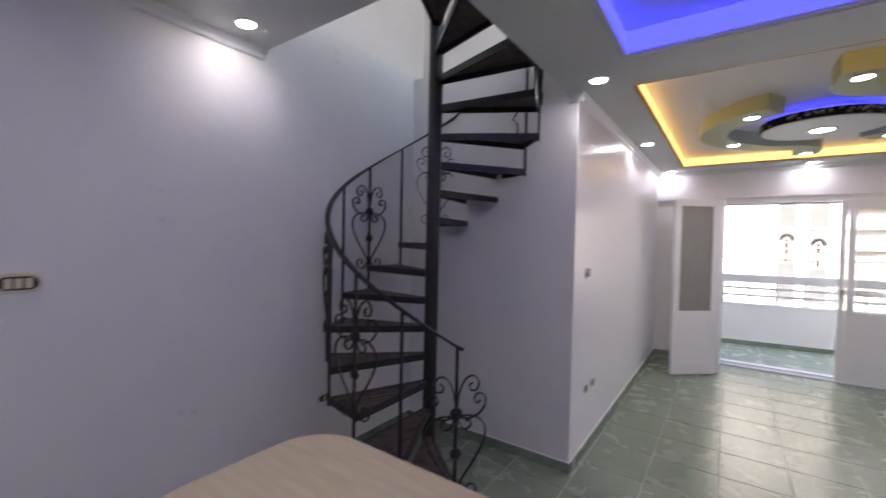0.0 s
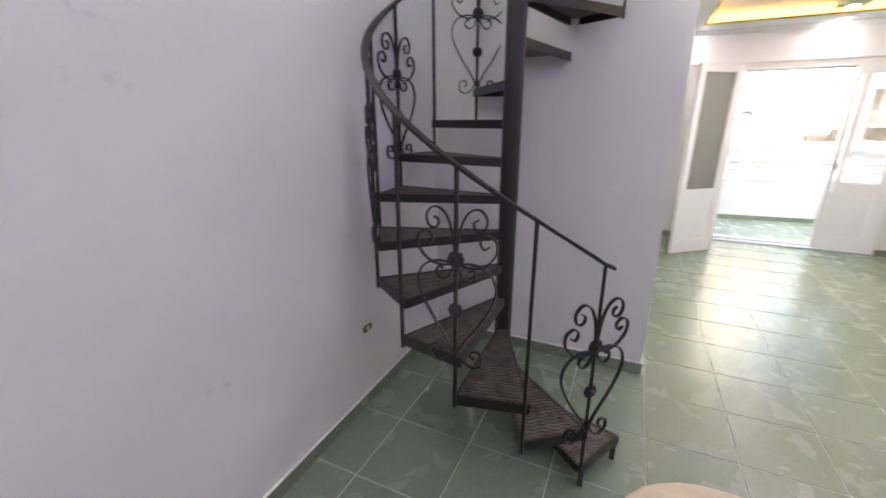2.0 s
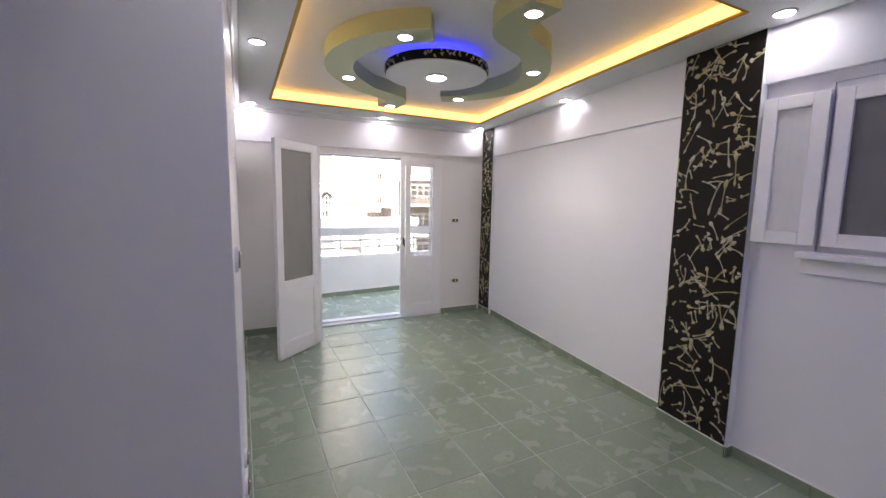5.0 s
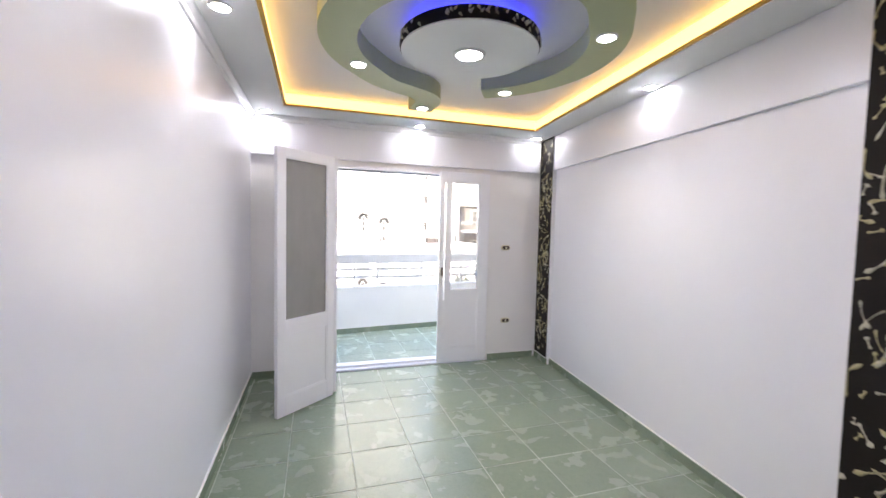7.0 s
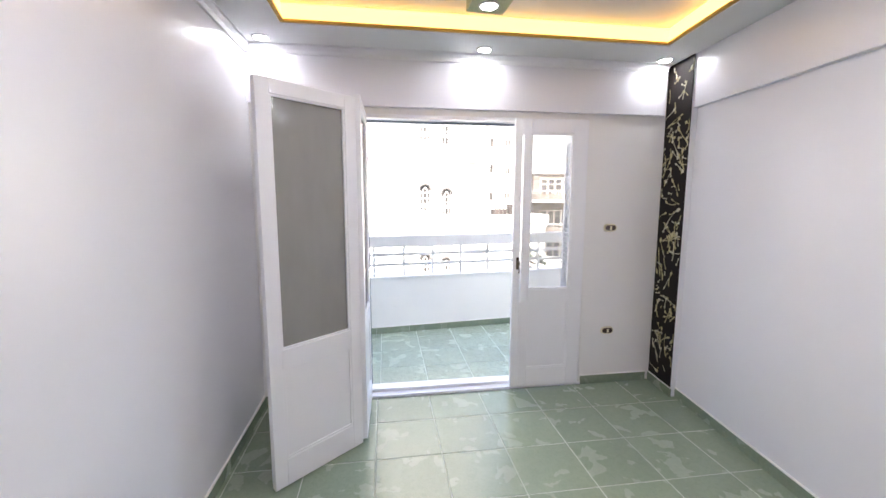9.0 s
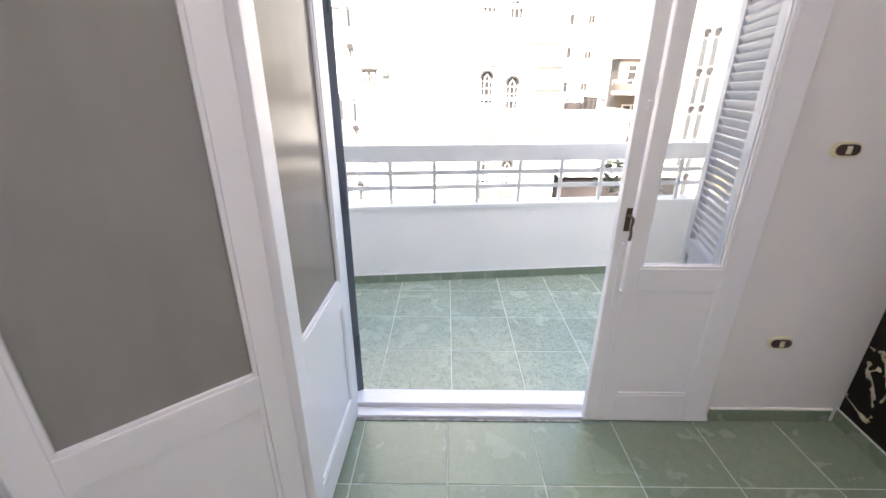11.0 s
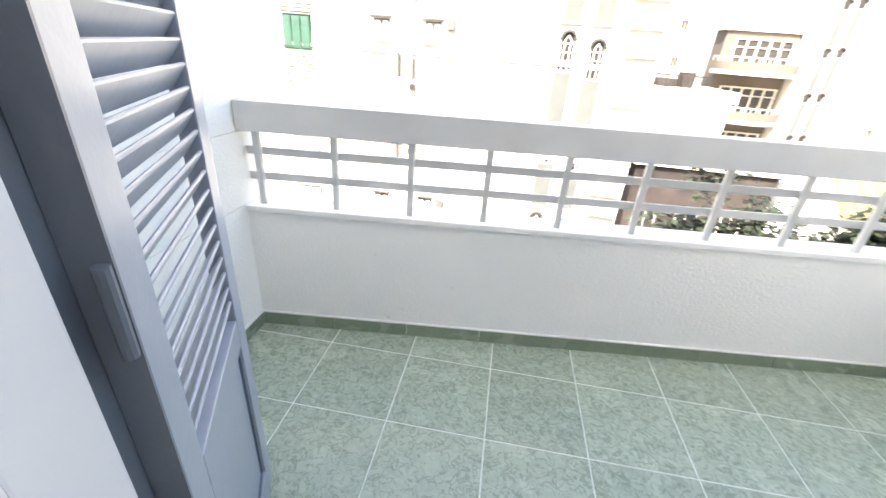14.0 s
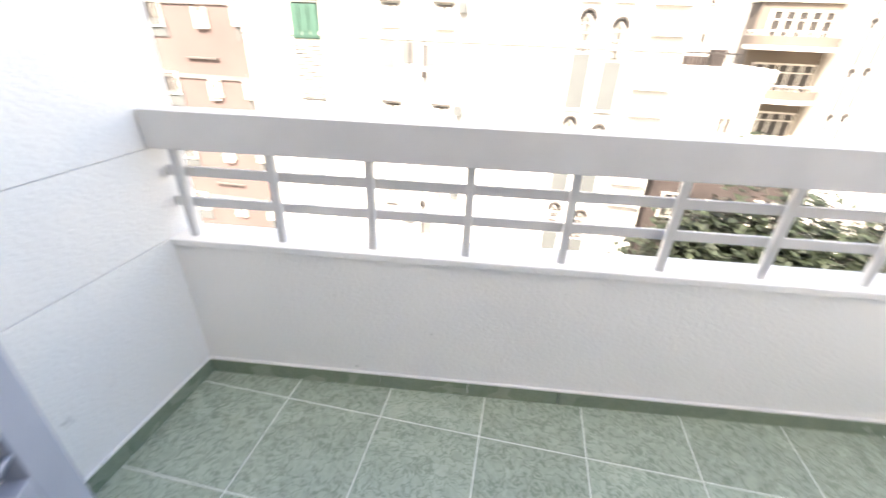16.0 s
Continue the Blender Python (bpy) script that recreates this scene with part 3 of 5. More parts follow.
def door_leaf(name, at, label, glass, lock=False, st=0.072, gz0=0.755, top=0.07, se=0.072):
    """A half-glazed leaf: local x along its width from the hinge, y through its thickness, z up."""
    d = thing(name, label, "door", "balcony door leaves", at)
    th = 0.038
    gz1, pz = LH - top, gz0 - 0.1
    stile = [(LW - se, LW, -th / 2, th / 2, 0, LH)]
    if lock:
        # the closing stile is split by a narrow open slit beside the rebate
        u, v = LW - 0.07, LW - 0.056
        stile = [(LW - se, u, -th / 2, th / 2, 0, LH), (v, LW, -th / 2, th / 2, 0, LH), (u, v, -th / 2, th / 2, 0, 0.7), (u, v, -th / 2, th / 2, LH - 0.12, LH)]
    part("frame", boxes((0, st, -th / 2, th / 2, 0, LH), *stile, (st, LW - se, -th / 2, th / 2, gz1, LH), (st, LW - se, -th / 2, th / 2, 0, 0.15), (st, LW - se, -th / 2, th / 2, pz, gz0)), M_TRIM, d, bevel=0.003)
    part("lower_panel", boxes((st - 0.005, LW - se + 0.005, -0.01, 0.01, 0.145, pz + 0.005)), M_TRIM, d)
    bm = bmesh.new()
    for s in (-1, 1):
        for x0, x1, z0, z1 in ((st, st + 0.014, 0.15, pz), (LW - se - 0.014, LW - se, 0.15, pz), (st + 0.014, LW - se - 0.014, 0.15, 0.164), (st + 0.014, LW - se - 0.014, pz - 0.014, pz)):
            box(bm, x0, x1, s * 0.008, s * 0.0165, z0, z1)
    part("panel_moulding", bm, M_TRIM, d, bevel=0.002)
    bm = bmesh.new()
    for s in (-1, 1):
        for x0, x1, z0, z1 in ((st, st + 0.012, gz0, gz1), (LW - se - 0.012, LW - se, gz0, gz1), (st + 0.012, LW - se - 0.012, gz0, gz0 + 0.012), (st + 0.012, LW - se - 0.012, gz1 - 0.012, gz1)):
            box(bm, x0, x1, s * 0.004, s * 0.0145, z0, z1)
    part("glazing_bead", bm, M_TRIM, d, bevel=0.002)
    g = part("pane", boxes((st + 0.001, LW - se - 0.001, -0.0025, 0.0025, gz0 + 0.001, gz1 - 0.001)), glass, d, "dusty grey glass pane")
    g.visible_shadow = False
    if lock:
        y = th / 2
        part("lock_plate", boxes((LW - 0.048, LW - 0.026, y, y + 0.006, 0.965, 1.06)), M_BRASS, d, "worn dark brass lock plate", bevel=0.003)
        bm = bmesh.new()
        sweep(bm, smooth_line([(LW - 0.037, y + 0.004, 1.03), (LW - 0.037, y + 0.042, 1.03), (LW - 0.033, y + 0.055, 1.02), (LW - 0.03, y + 0.056, 0.995), (LW - 0.035, y + 0.053, 0.965), (LW - 0.03, y + 0.058, 0.945)], 4), 0.012, 0.012, sides=8)
        part("handle", bm, M_BRASS, d, "dark worn lever handle", smooth=True)
        part("bolt", boxes((LW - 0.042, LW - 0.03, y, y + 0.008, 0.62, 0.915)), M_TRIM, d, bevel=0.002)
        for zz in (1.42, 1.5):
            part("bolt_keeper", boxes((LW - 0.052, LW - 0.03, y, y + 0.012, zz, zz + 0.03)), M_TRIM, d, bevel=0.002)
    for zz in (0.25, 1.05, 1.85):
        bm = bmesh.new()
        cyl(bm, (-0.004, -0.015), 0.007, 0.007, zz - 0.045, zz + 0.045, 10)
        part("hinge", bm, M_TRIM, d)
    return d


def along(a, b, z=0.025):
    ang = math.degrees(math.atan2(b[1] - a[1], b[0] - a[0]))
    return pose(a[0], a[1], z, 0, 0, ang)


door_leaf("door_leaf", along((1.075, 7.555), (1.062, 6.99), 0.03), "white half-glazed balcony door leaf, folded open", M_GLASS5)
door_leaf("door_leaf", along((1.04, 6.985), (0.607, 6.607), 0.012), "white half-glazed outer door leaf, folded back", M_GLASS, se=0.07)
door_leaf("door_leaf", along((2.765, 7.548), (2.185, 7.548), 0.03) @ pose(0, 0, 0), "white half-glazed balcony door leaf, closed", M_GLASS3, True, 0.105, 0.80, 0.1, 0.125)
# door frame
bm = boxes((OX0, OX0 + 0.025, YF - 0.008, YF + T - 0.041, 0.046, OZ), (OX1 - 0.025, OX1, YF - 0.008, YF + T - 0.041, 0.046, OZ), (OX0 + 0.025, OX1 - 0.025, YF - 0.008, YF + T - 0.041, OZ - 0.03, OZ))
structure("door_frame", bm, M_TRIM, "white painted balcony door frame", bevel=0.004)
# the shaded room side of the shutter edge is put into this post's colour
structure("shutter_frame_west", boxes((OX0 - 0.03, OX0 + 0.004, YF + T - 0.04, YF + T - 0.001, 0.046, OZ - 0.001)), M_SHUT_DK, "blue-grey shutter frame post with shade in its colour", bevel=0.004)
structure("shutter_frame_east", boxes((OX1 - 0.03, OX1 + 0.03, YF + T - 0.04, YF + T + 0.025, 0.046, OZ - 0.001)), M_SHUT, "blue-grey painted shutter frame post", bevel=0.004)
structure("shutter_frame_head", boxes((OX0 + 0.0045, OX1 - 0.03, YF + T - 0.04, YF + T + 0.0, OZ - 0.045, OZ - 0.001)), M_SHUT, "blue-grey painted shutter frame head", bevel=0.004)


# ---------------------------------------------------------------- louvred shutters
def shutter(at, label, side):
    """side: the direction in local y in which the blade edges face the camera."""
    W, H, st, th = 0.53, 2.09, 0.075, 0.038
    d = thing("louvred_shutter", label, "shutter", "balcony shutters", at)
    part("frame", boxes((0, st, -th / 2, th / 2, 0, H), (W - st, W, -th / 2, th / 2, 0, H), (st, W - st, -th / 2, th / 2, H - 0.09, H), (st, W - st, -th / 2, th / 2, 0, 0.13), (st, W - st, -th / 2, th / 2, 0.62, 0.70)), M_SHUT, d, bevel=0.003)
    part("lower_panel", boxes((st - 0.004, W - st + 0.004, -0.008, 0.008, 0.126, 0.624)), M_SHUT, d)
    bm = bmesh.new()
    for s in (-1, 1):
        for x0, x1, z0, z1 in ((st, st + 0.012, 0.13, 0.62), (W - st - 0.012, W - st, 0.13, 0.62), (st + 0.012, W - st - 0.012, 0.13, 0.142), (st + 0.012, W - st - 0.012, 0.608, 0.62)):
            box(bm, x0, x1, s * 0.007, s * 0.0145, z0, z1)
    part("panel_moulding", bm, M_SHUT_DK, d)
    part("hinge_edge", boxes((-0.006, -0.0005, -th / 2 - 0.002, th / 2 + 0.002, 0, H)), M_SHUT_DK, d)
    n = 32
    bm = bmesh.new()
    v = box(bm, st - 0.004, W - st + 0.004, -0.0265, 0.0265, -0.004, 0.004, Matrix.Rotation(radians(56 * side), 4, "X"))
    bmesh.ops.recalc_face_normals(bm, faces=bm.faces)
    bmesh.ops.bevel(bm, geom=list(bm.edges), offset=0.0025, segments=1, affect="EDGES")
    me = bpy.data.meshes.new("slat")
    bm.to_mesh(me)
    bm.free()
    me.materials.append(M_SHUT)
    for k in range(n):
        o = new("slat", me)
        o.parent = d
        o.location = (0, 0, 0.715 + (H - 0.09 - 0.715) * (k + 0.5) / n)
    for zz in (0.3, 1.05, 1.8):
        bm = bmesh.new()
        cyl(bm, (-0.012, side * 0.012), 0.009, 0.009, zz - 0.06, zz + 0.06, 10)
        part("hinge", bm, M_SHUT_DK, d)
    return d


shutter(along((1.072, 7.705), (0.838, 8.181), 0.03), "blue-grey painted louvred shutter, folded open on the balcony", -1)
shutter(along((2.80, 7.735), (2.939, 8.245), 0.03), "blue-grey painted louvred shutter, open beside the closed leaf", 1)


# ---------------------------------------------------------------- balcony railing
def railing():
    r = thing("balcony_railing", "light grey painted metal railing on the parapet", "railing")
    def bar(name, a, b, w, h, z):
        bm = bmesh.new()
        sweep(bm, [Vector((*a, z)), Vector((*b, z))], w, h)
        part(name, bm, M_GREY, r, bevel=0.003)

    bar("top_rail", (0.352, parapet(0.352) + 0.04), (XP + 0.07, parapet(XP + 0.07) + 0.04), 0.085, 0.125, 1.055)
    for z in (0.785, 0.9):
        bar("crossbar", (0.352, parapet(0.352) + 0.062), (XP + 0.05, parapet(XP + 0.05) + 0.062), 0.012, 0.036, z)
    for k in range(10):
        x = 0.416 + 0.337 * k
        bm = bmesh.new()
        box(bm, x - 0.014, x + 0.014, parapet(x) + 0.025, parapet(x) + 0.049, LZ - 0.002, 0.993)
        part("post", bm, M_GREY, r, bevel=0.003)
    bar("top_rail", (XP + 0.06, parapet(XP) - 0.01), (XP + 0.06, YF + T + 0.002), 0.085, 0.125, 1.05)
    for z in (0.785, 0.9):
        bar("crossbar", (XP + 0.07, parapet(XP) + 0.05), (XP + 0.07, YF + T + 0.002), 0.012, 0.036, z)
    for k in range(5):
        y = parapet(XP) - 0.12 - 0.337 * k
        part("post", boxes((XP + 0.04, XP + 0.062, y - 0.014, y + 0.014, LZ - 0.002, 0.993)), M_GREY, r, bevel=0.003)


railing()
wallpiece("trim_parapet_cap_east", (XP - 0.012, parapet(XP) - 0.02), (XP - 0.012, YF + T + 0.002), 0.15, LZ - 0.03, LZ - 0.001, M_PLASTER, "white plastered parapet capping", 0.006)


# ---------------------------------------------------------------- pilasters with raised relief
def pilaster(name, y0, y1, seed):
    rnd = random.Random(seed)
    x0 = lambda y: 3.13 + 0.112 * (y - 4.4) - (0.045 if y > 5 else 0.075)
    bm = bmesh.new()
    prism(bm, [(x0(y0), y0), (x0(y0) + 0.2, y0), (x0(y1) + 0.2, y1), (x0(y1), y1)], 0.0, ZC)
    p = structure(name, bm, M_TRIM, "dark relief-covered pilaster with white sides")
    bm = bmesh.new()
    prism(bm, [(x0(y0) - 0.006, y0 + 0.003), (x0(y0) - 0.0005, y0 + 0.003), (x0(y1) - 0.0005, y1 - 0.003), (x0(y1) - 0.006, y1 - 0.003)], 0.075, ZC - 0.003)
    part("dark_panel", bm, M_BASE, p, "black panel with raised cream club-shaped relief")
    for mat, share in ((M_BONE, 0.55), (M_BONE2, 0.45)):
        bm = bmesh.new()
        count = int((y1 - y0) * (ZC - 0.1) * 185 * share)
        for _ in range(count):
            y, z = rnd.uniform(y0 + 0.03, y1 - 0.03), rnd.uniform(0.1, ZC - 0.03)
            a, L = rnd.uniform(0, 2 * math.pi), rnd.uniform(0.05, 0.14)
            bend = rnd.uniform(-0.5, 0.5)
            fat, thin = rnd.uniform(0.004, 0.014), rnd.uniform(0.002, 0.004)
            L *= rnd.choice((0.5, 1.0, 1.3, 1.7))
            pts = []
            for q in range(12):
                t = q / 11
                yy = min(y1 - 0.008, max(y0 + 0.008, y + math.cos(a + bend * t) * L * t))
                zz = min(ZC - 0.012, max(0.085, z + math.sin(a + bend * t) * L * t))
                pts.append((yy, zz, (thin + fat * math.exp(-(((t - 0.13) / 0.1) ** 2)) + 0.5 * fat * math.exp(-(((t - 0.9) / 0.07) ** 2))) * (0.25 if q in (0, 11) else 1.0)))
            rings = []
            for q, (yy, zz, w) in enumerate(pts):
                e = pts[min(q + 1, 11)]
                b = pts[max(q - 1, 0)]
                dy, dz = e[0] - b[0], e[1] - b[1]
                n = math.hypot(dy, dz) + 1e-6
                ny, nz = -dz / n, dy / n
                xx = x0(yy) - 0.0065
                rings.append([bm.verts.new((xx, yy + ny * w, zz + nz * w)), bm.verts.new((xx - 0.0025 - w * 0.35, yy, zz)), bm.verts.new((xx, yy - ny * w, zz - nz * w))])
            for ra, rb in zip(rings, rings[1:]):
                bm.faces.new((ra[0], ra[1], rb[1], rb[0]))
                bm.faces.new((ra[1], ra[2], rb[2], rb[1]))
            bm.faces.new(rings[0])
            bm.faces.new(rings[-1][::-1])
        part("relief", bm, mat, p, smooth=True)["kind"] = "stuff"


pilaster("pilaster_near", 3.885, 4.385, 3)
pilaster("pilaster_far", 7.25, YF - 0.001, 5)


# ---------------------------------------------------------------- ceiling rose, drops and downlights
CX, CY = 1.76, 5.57


def rose():
    d = thing("ceiling_rose", "round white ceiling disc with a black relief rim and blue glow", "ceiling light", at=pose(CX - 0.02, CY - 0.02, 0))
    bm = bmesh.new()
    cyl(bm, (0, 0), 0.395, 0.395, 2.54, 2.548, 64)
    part("disc", bm, M_CEIL, d)
    bm = bmesh.new()
    cyl(bm, (0, 0), 0.4, 0.4, 2.549, 2.612, 64)
    part("rim", bm, M_BASE, d, "black rim with pale relief")
    rnd = random.Random(8)
    bm = bmesh.new()
    for k in range(110):
        a, z, s = rnd.uniform(0, 2 * math.pi), rnd.uniform(2.56, 2.602), rnd.choice((-1, 1))
        for q in range(3):
            ball(bm, Vector((0.402 * math.cos(a + 0.012 * q), 0.402 * math.sin(a + 0.012 * q), z + s * 0.006 * q)), 0.0075 - 0.0018 * q, u=6, v=4)
    part("relief", bm, M_BONE2, d)["kind"] = "stuff"
    bm = bmesh.new()
    cyl(bm, (0, 0), 0.33, 0.33, 2.613, 2.64, 48)
    part("blue_glow", bm, M_BLUE, d, "hidden blue light strip")
    bm = bmesh.new()
    cyl(bm, (0, 0), 0.26, 0.26, 2.641, ZT, 32)
    part("stem", bm, M_CEIL, d)


rose()


def drop(turn):
    """One S-shaped dropped ceiling element, swept as a flat bar."""
    arc = [(0.76 * math.cos(radians(a)), 0.76 * math.sin(radians(a))) for a in range(242, 136, -6)]
    arc += [(-0.40, 0.70), (-0.22, 0.80), (-0.06, 0.89), (0.015, 1.02), (0.02, 1.16), (0.015, 1.30)]
    pts = smooth_line([(x, y, 0) for x, y in arc], 3)
    holder = thing("ceiling_drop", "sage green curved dropped ceiling element", "ceiling panel", "curved ceiling drops", pose(CX, CY, 0, 0, 0, turn))

    def bar(half, z0, z1):
        bm = bmesh.new()
        rings = []
        for k, p in enumerate(pts):
            d = (pts[min(k + 1, len(pts) - 1)] - pts[max(k - 1, 0)]).normalized()
            s = Vector((-d.y, d.x, 0)) * half
            rings.append([bm.verts.new((*(p + s)[:2], z0)), bm.verts.new((*(p - s)[:2], z0)), bm.verts.new((*(p - s)[:2], z1)), bm.verts.new((*(p + s)[:2], z1))])
        for a, b in zip(rings, rings[1:]):
            for q in range(4):
                bm.faces.new((a[q], a[(q + 1) % 4], b[(q + 1) % 4], b[q]))
        bm.faces.new(rings[0])
        bm.faces.new(rings[-1][::-1])
        return bm

    part("panel", bar(0.105, ZC, ZC + 0.02), M_SAGE, holder)
    part("edge_band", bar(0.104, ZC + 0.02, ZT), M_SAGE, holder)


drop(0)
drop(180)


def downlight_parts():
    d = thing("downlight", "lit round recessed downlight with a pale rim", "ceiling light", "downlights")
    bm = bmesh.new()
    n = 28
    rings = [[bm.verts.new((r * math.cos(2 * math.pi * k / n), r * math.sin(2 * math.pi * k / n), z)) for k in range(n)] for r, z in ((0.056, 0.0), (0.055, -0.006), (0.044, -0.009), (0.041, -0.004))]
    for a, b in zip(rings, rings[1:]):
        for k in range(n):
            bm.faces.new((a[k], a[(k + 1) % n], b[(k + 1) % n], b[k]))
    part("rim", bm, M_GREY, d, smooth=True)
    bm = bmesh.new()
    cyl(bm, (0, 0), 0.041, 0.041, -0.008, -0.002, 24)
    part("lens", bm, M_SPOT, d)
    return d


# downlights at y below 2 are unseen, added to light the near room
SPOTS = [(0.455, 5.52), (0.45, 7.4), (1.91, 7.4), (3.29, 7.42), (3.165, 5.66), (2.86, 3.75), (0.47, 3.62), (2.84, 1.9), (0.45, 1.6), (2.84, 0.2), (1.6, -0.4), (0.4, -0.4)]
SPOTS += [(CX + s * x, CY + s * y) for s in (1, -1) for x, y in ((-0.5, -0.58), (-0.61, 0.42), (0.015, 1.2))]
first = downlight_parts()
first.matrix_basis = pose(*SPOTS[0], ZC)
for x, y in SPOTS[1:]:
    copy_thing(first, pose(x, y, ZC))
# the last two are unseen, added to brighten the stair side
for x, y in ((-0.88, 2.17), (-0.88, 0.6), (-0.1, 0.35)):
    copy_thing(first, pose(x, y, ZH))
# unseen upstairs lamp, added so that light falls down the stairwell
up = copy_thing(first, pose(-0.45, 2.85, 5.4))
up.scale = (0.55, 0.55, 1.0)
up["label"] = "unseen round lamp added upstairs to light the stair nook"
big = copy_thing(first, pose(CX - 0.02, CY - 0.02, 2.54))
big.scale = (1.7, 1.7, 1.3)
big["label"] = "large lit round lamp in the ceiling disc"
# unseen lamp added in the tray to brighten the stair and nook
tray_fill = copy_thing(first, pose(1.6, 1.3, ZT + 0.03))
tray_fill.scale = (1.9, 1.9, 1.3)
tray_fill["label"] = "unseen round lamp added in the blue-edged tray to light the stair"


# ---------------------------------------------------------------- window in the near east wall
def window():
    w = structure("window_1", boxes((3.075, 3.135, WY0, WY0 + 0.05, WZ0, WZ1), (3.075, 3.135, WY1 - 0.05, WY1, WZ0, WZ1), (3.075, 3.135, WY0 + 0.05, WY1 - 0.05, WZ1 - 0.05, WZ1), (3.075, 3.135, WY0 + 0.05, WY1 - 0.05, WZ0, WZ0 + 0.045)), M_TRIM, "white wooden window with one leaf open and brown roller slats", bevel=0.004)
    part("window_sill", boxes((2.985, 3.06, WY0 - 0.06, WY1 + 0.06, WZ0 - 0.035, WZ0 - 0.004)), M_TRIM, w, bevel=0.006)
    part("apron", boxes((3.04, 3.059, WY0 - 0.05, WY1 + 0.05, WZ0 - 0.12, WZ0 - 0.036)), M_TRIM, w, bevel=0.004)

    def leaf(name, m, glass, label, W):
        H = WZ1 - WZ0 - 0.07
        bm = boxes((0, 0.07, -0.018, 0.018, 0, H), (W - 0.07, W, -0.018, 0.018, 0, H), (0.07, W - 0.07, -0.018, 0.018, 0, 0.07), (0.07, W - 0.07, -0.018, 0.018, H - 0.07, H))
        f = part(name, bm, M_TRIM, w, label, bevel=0.004)
        f.matrix_basis = m
        g = part("pane", boxes((0.07, W - 0.07, -0.003, 0.003, 0.07, H - 0.07)), glass, f)
        g.visible_shadow = False
        return f

    leaf("casement", pose(3.048, WY1 - 0.025, WZ0 + 0.03, 0, 0, -91), M_MESH, "white casement with a grey pane", 0.4)
    leaf("casement", pose(3.032, WY1 - 0.005, WZ0 + 0.03, 0, 0, 93), M_GLASS4, "white casement with a pale frosted pane, folded back", 0.29)
    bm = bmesh.new()
    for k in range(24):
        z = WZ0 + 0.03 + 0.036 * k
        box(bm, 3.17, 3.185, WY0, WY1, z, z + 0.032)
    part("roller_shutter", bm, M_ROLL, w, "brown roller shutter slats")
    part("mullion", boxes((3.07, 3.13, WY1 - 0.475, WY1 - 0.425, WZ0 + 0.045, WZ1 - 0.05)), M_TRIM, w, bevel=0.004)
    part("latch", boxes((3.035, 3.06, WY1 - 0.46, WY1 - 0.44, 1.44, 1.5)), M_BRASS, w)


window()
structure("wall_window_back", boxes((3.19, 3.3, WY0, WY1, WZ0, WZ1)), M_ROLL, "dark back of the roller shutter box")


# ---------------------------------------------------------------- brown door in the passage
def brown_door():
    d = structure("door_2", boxes((XD, XD + 0.04, -0.2, 0.72, 0.0, 2.06)), M_BROWN, "closed red-brown wooden panelled door")
    bm = bmesh.new()
    for z0, z1 in ((0.18, 0.36), (0.46, 0.84), (0.94, 1.9)):
        box(bm, XD + 0.04, XD + 0.052, -0.08, 0.6, z0, z1)
    part("door_panel", bm, M_BROWN, d, bevel=0.008)
    part("door_casing", boxes((XD, XD + 0.03, 0.72, 0.8, 0, 2.14), (XD, XD + 0.03, -0.28, -0.2, 0, 2.14), (XD, XD + 0.03, -0.2, 0.72, 2.06, 2.14)), M_TRIM, d, bevel=0.004)


brown_door()


# ---------------------------------------------------------------- bar table
def bar_table():
    t = thing("bar_table", "beige laminate bar table with rounded corners", "table")
    x0, x1, y0, y1, r, z = 0.14, 1.75, 1.32, 1.865, 0.15, 1.0
    pts = []
    for cx, cy, a0 in ((x0 + r, y1 - r, 90), (x0 + r, y0 + r, 180)):
        for q in range(9):
            a = radians(a0 + 90 * q / 8)
            pts.append((cx + r * math.cos(a), cy + r * math.sin(a)))
    pts += [(x1, y0), (x1, y1)]
    bm = bmesh.new()
    prism(bm, pts, z - 0.03, z)
    part("tabletop", bm, M_BEIGE, t, bevel=0.006)
    for x in (0.5, 1.4):
        part("leg_panel", boxes((x - 0.02, x + 0.02, y0 + 0.12, y1 - 0.12, 0.0, z - 0.031)), M_BEIGE, t)


bar_table()


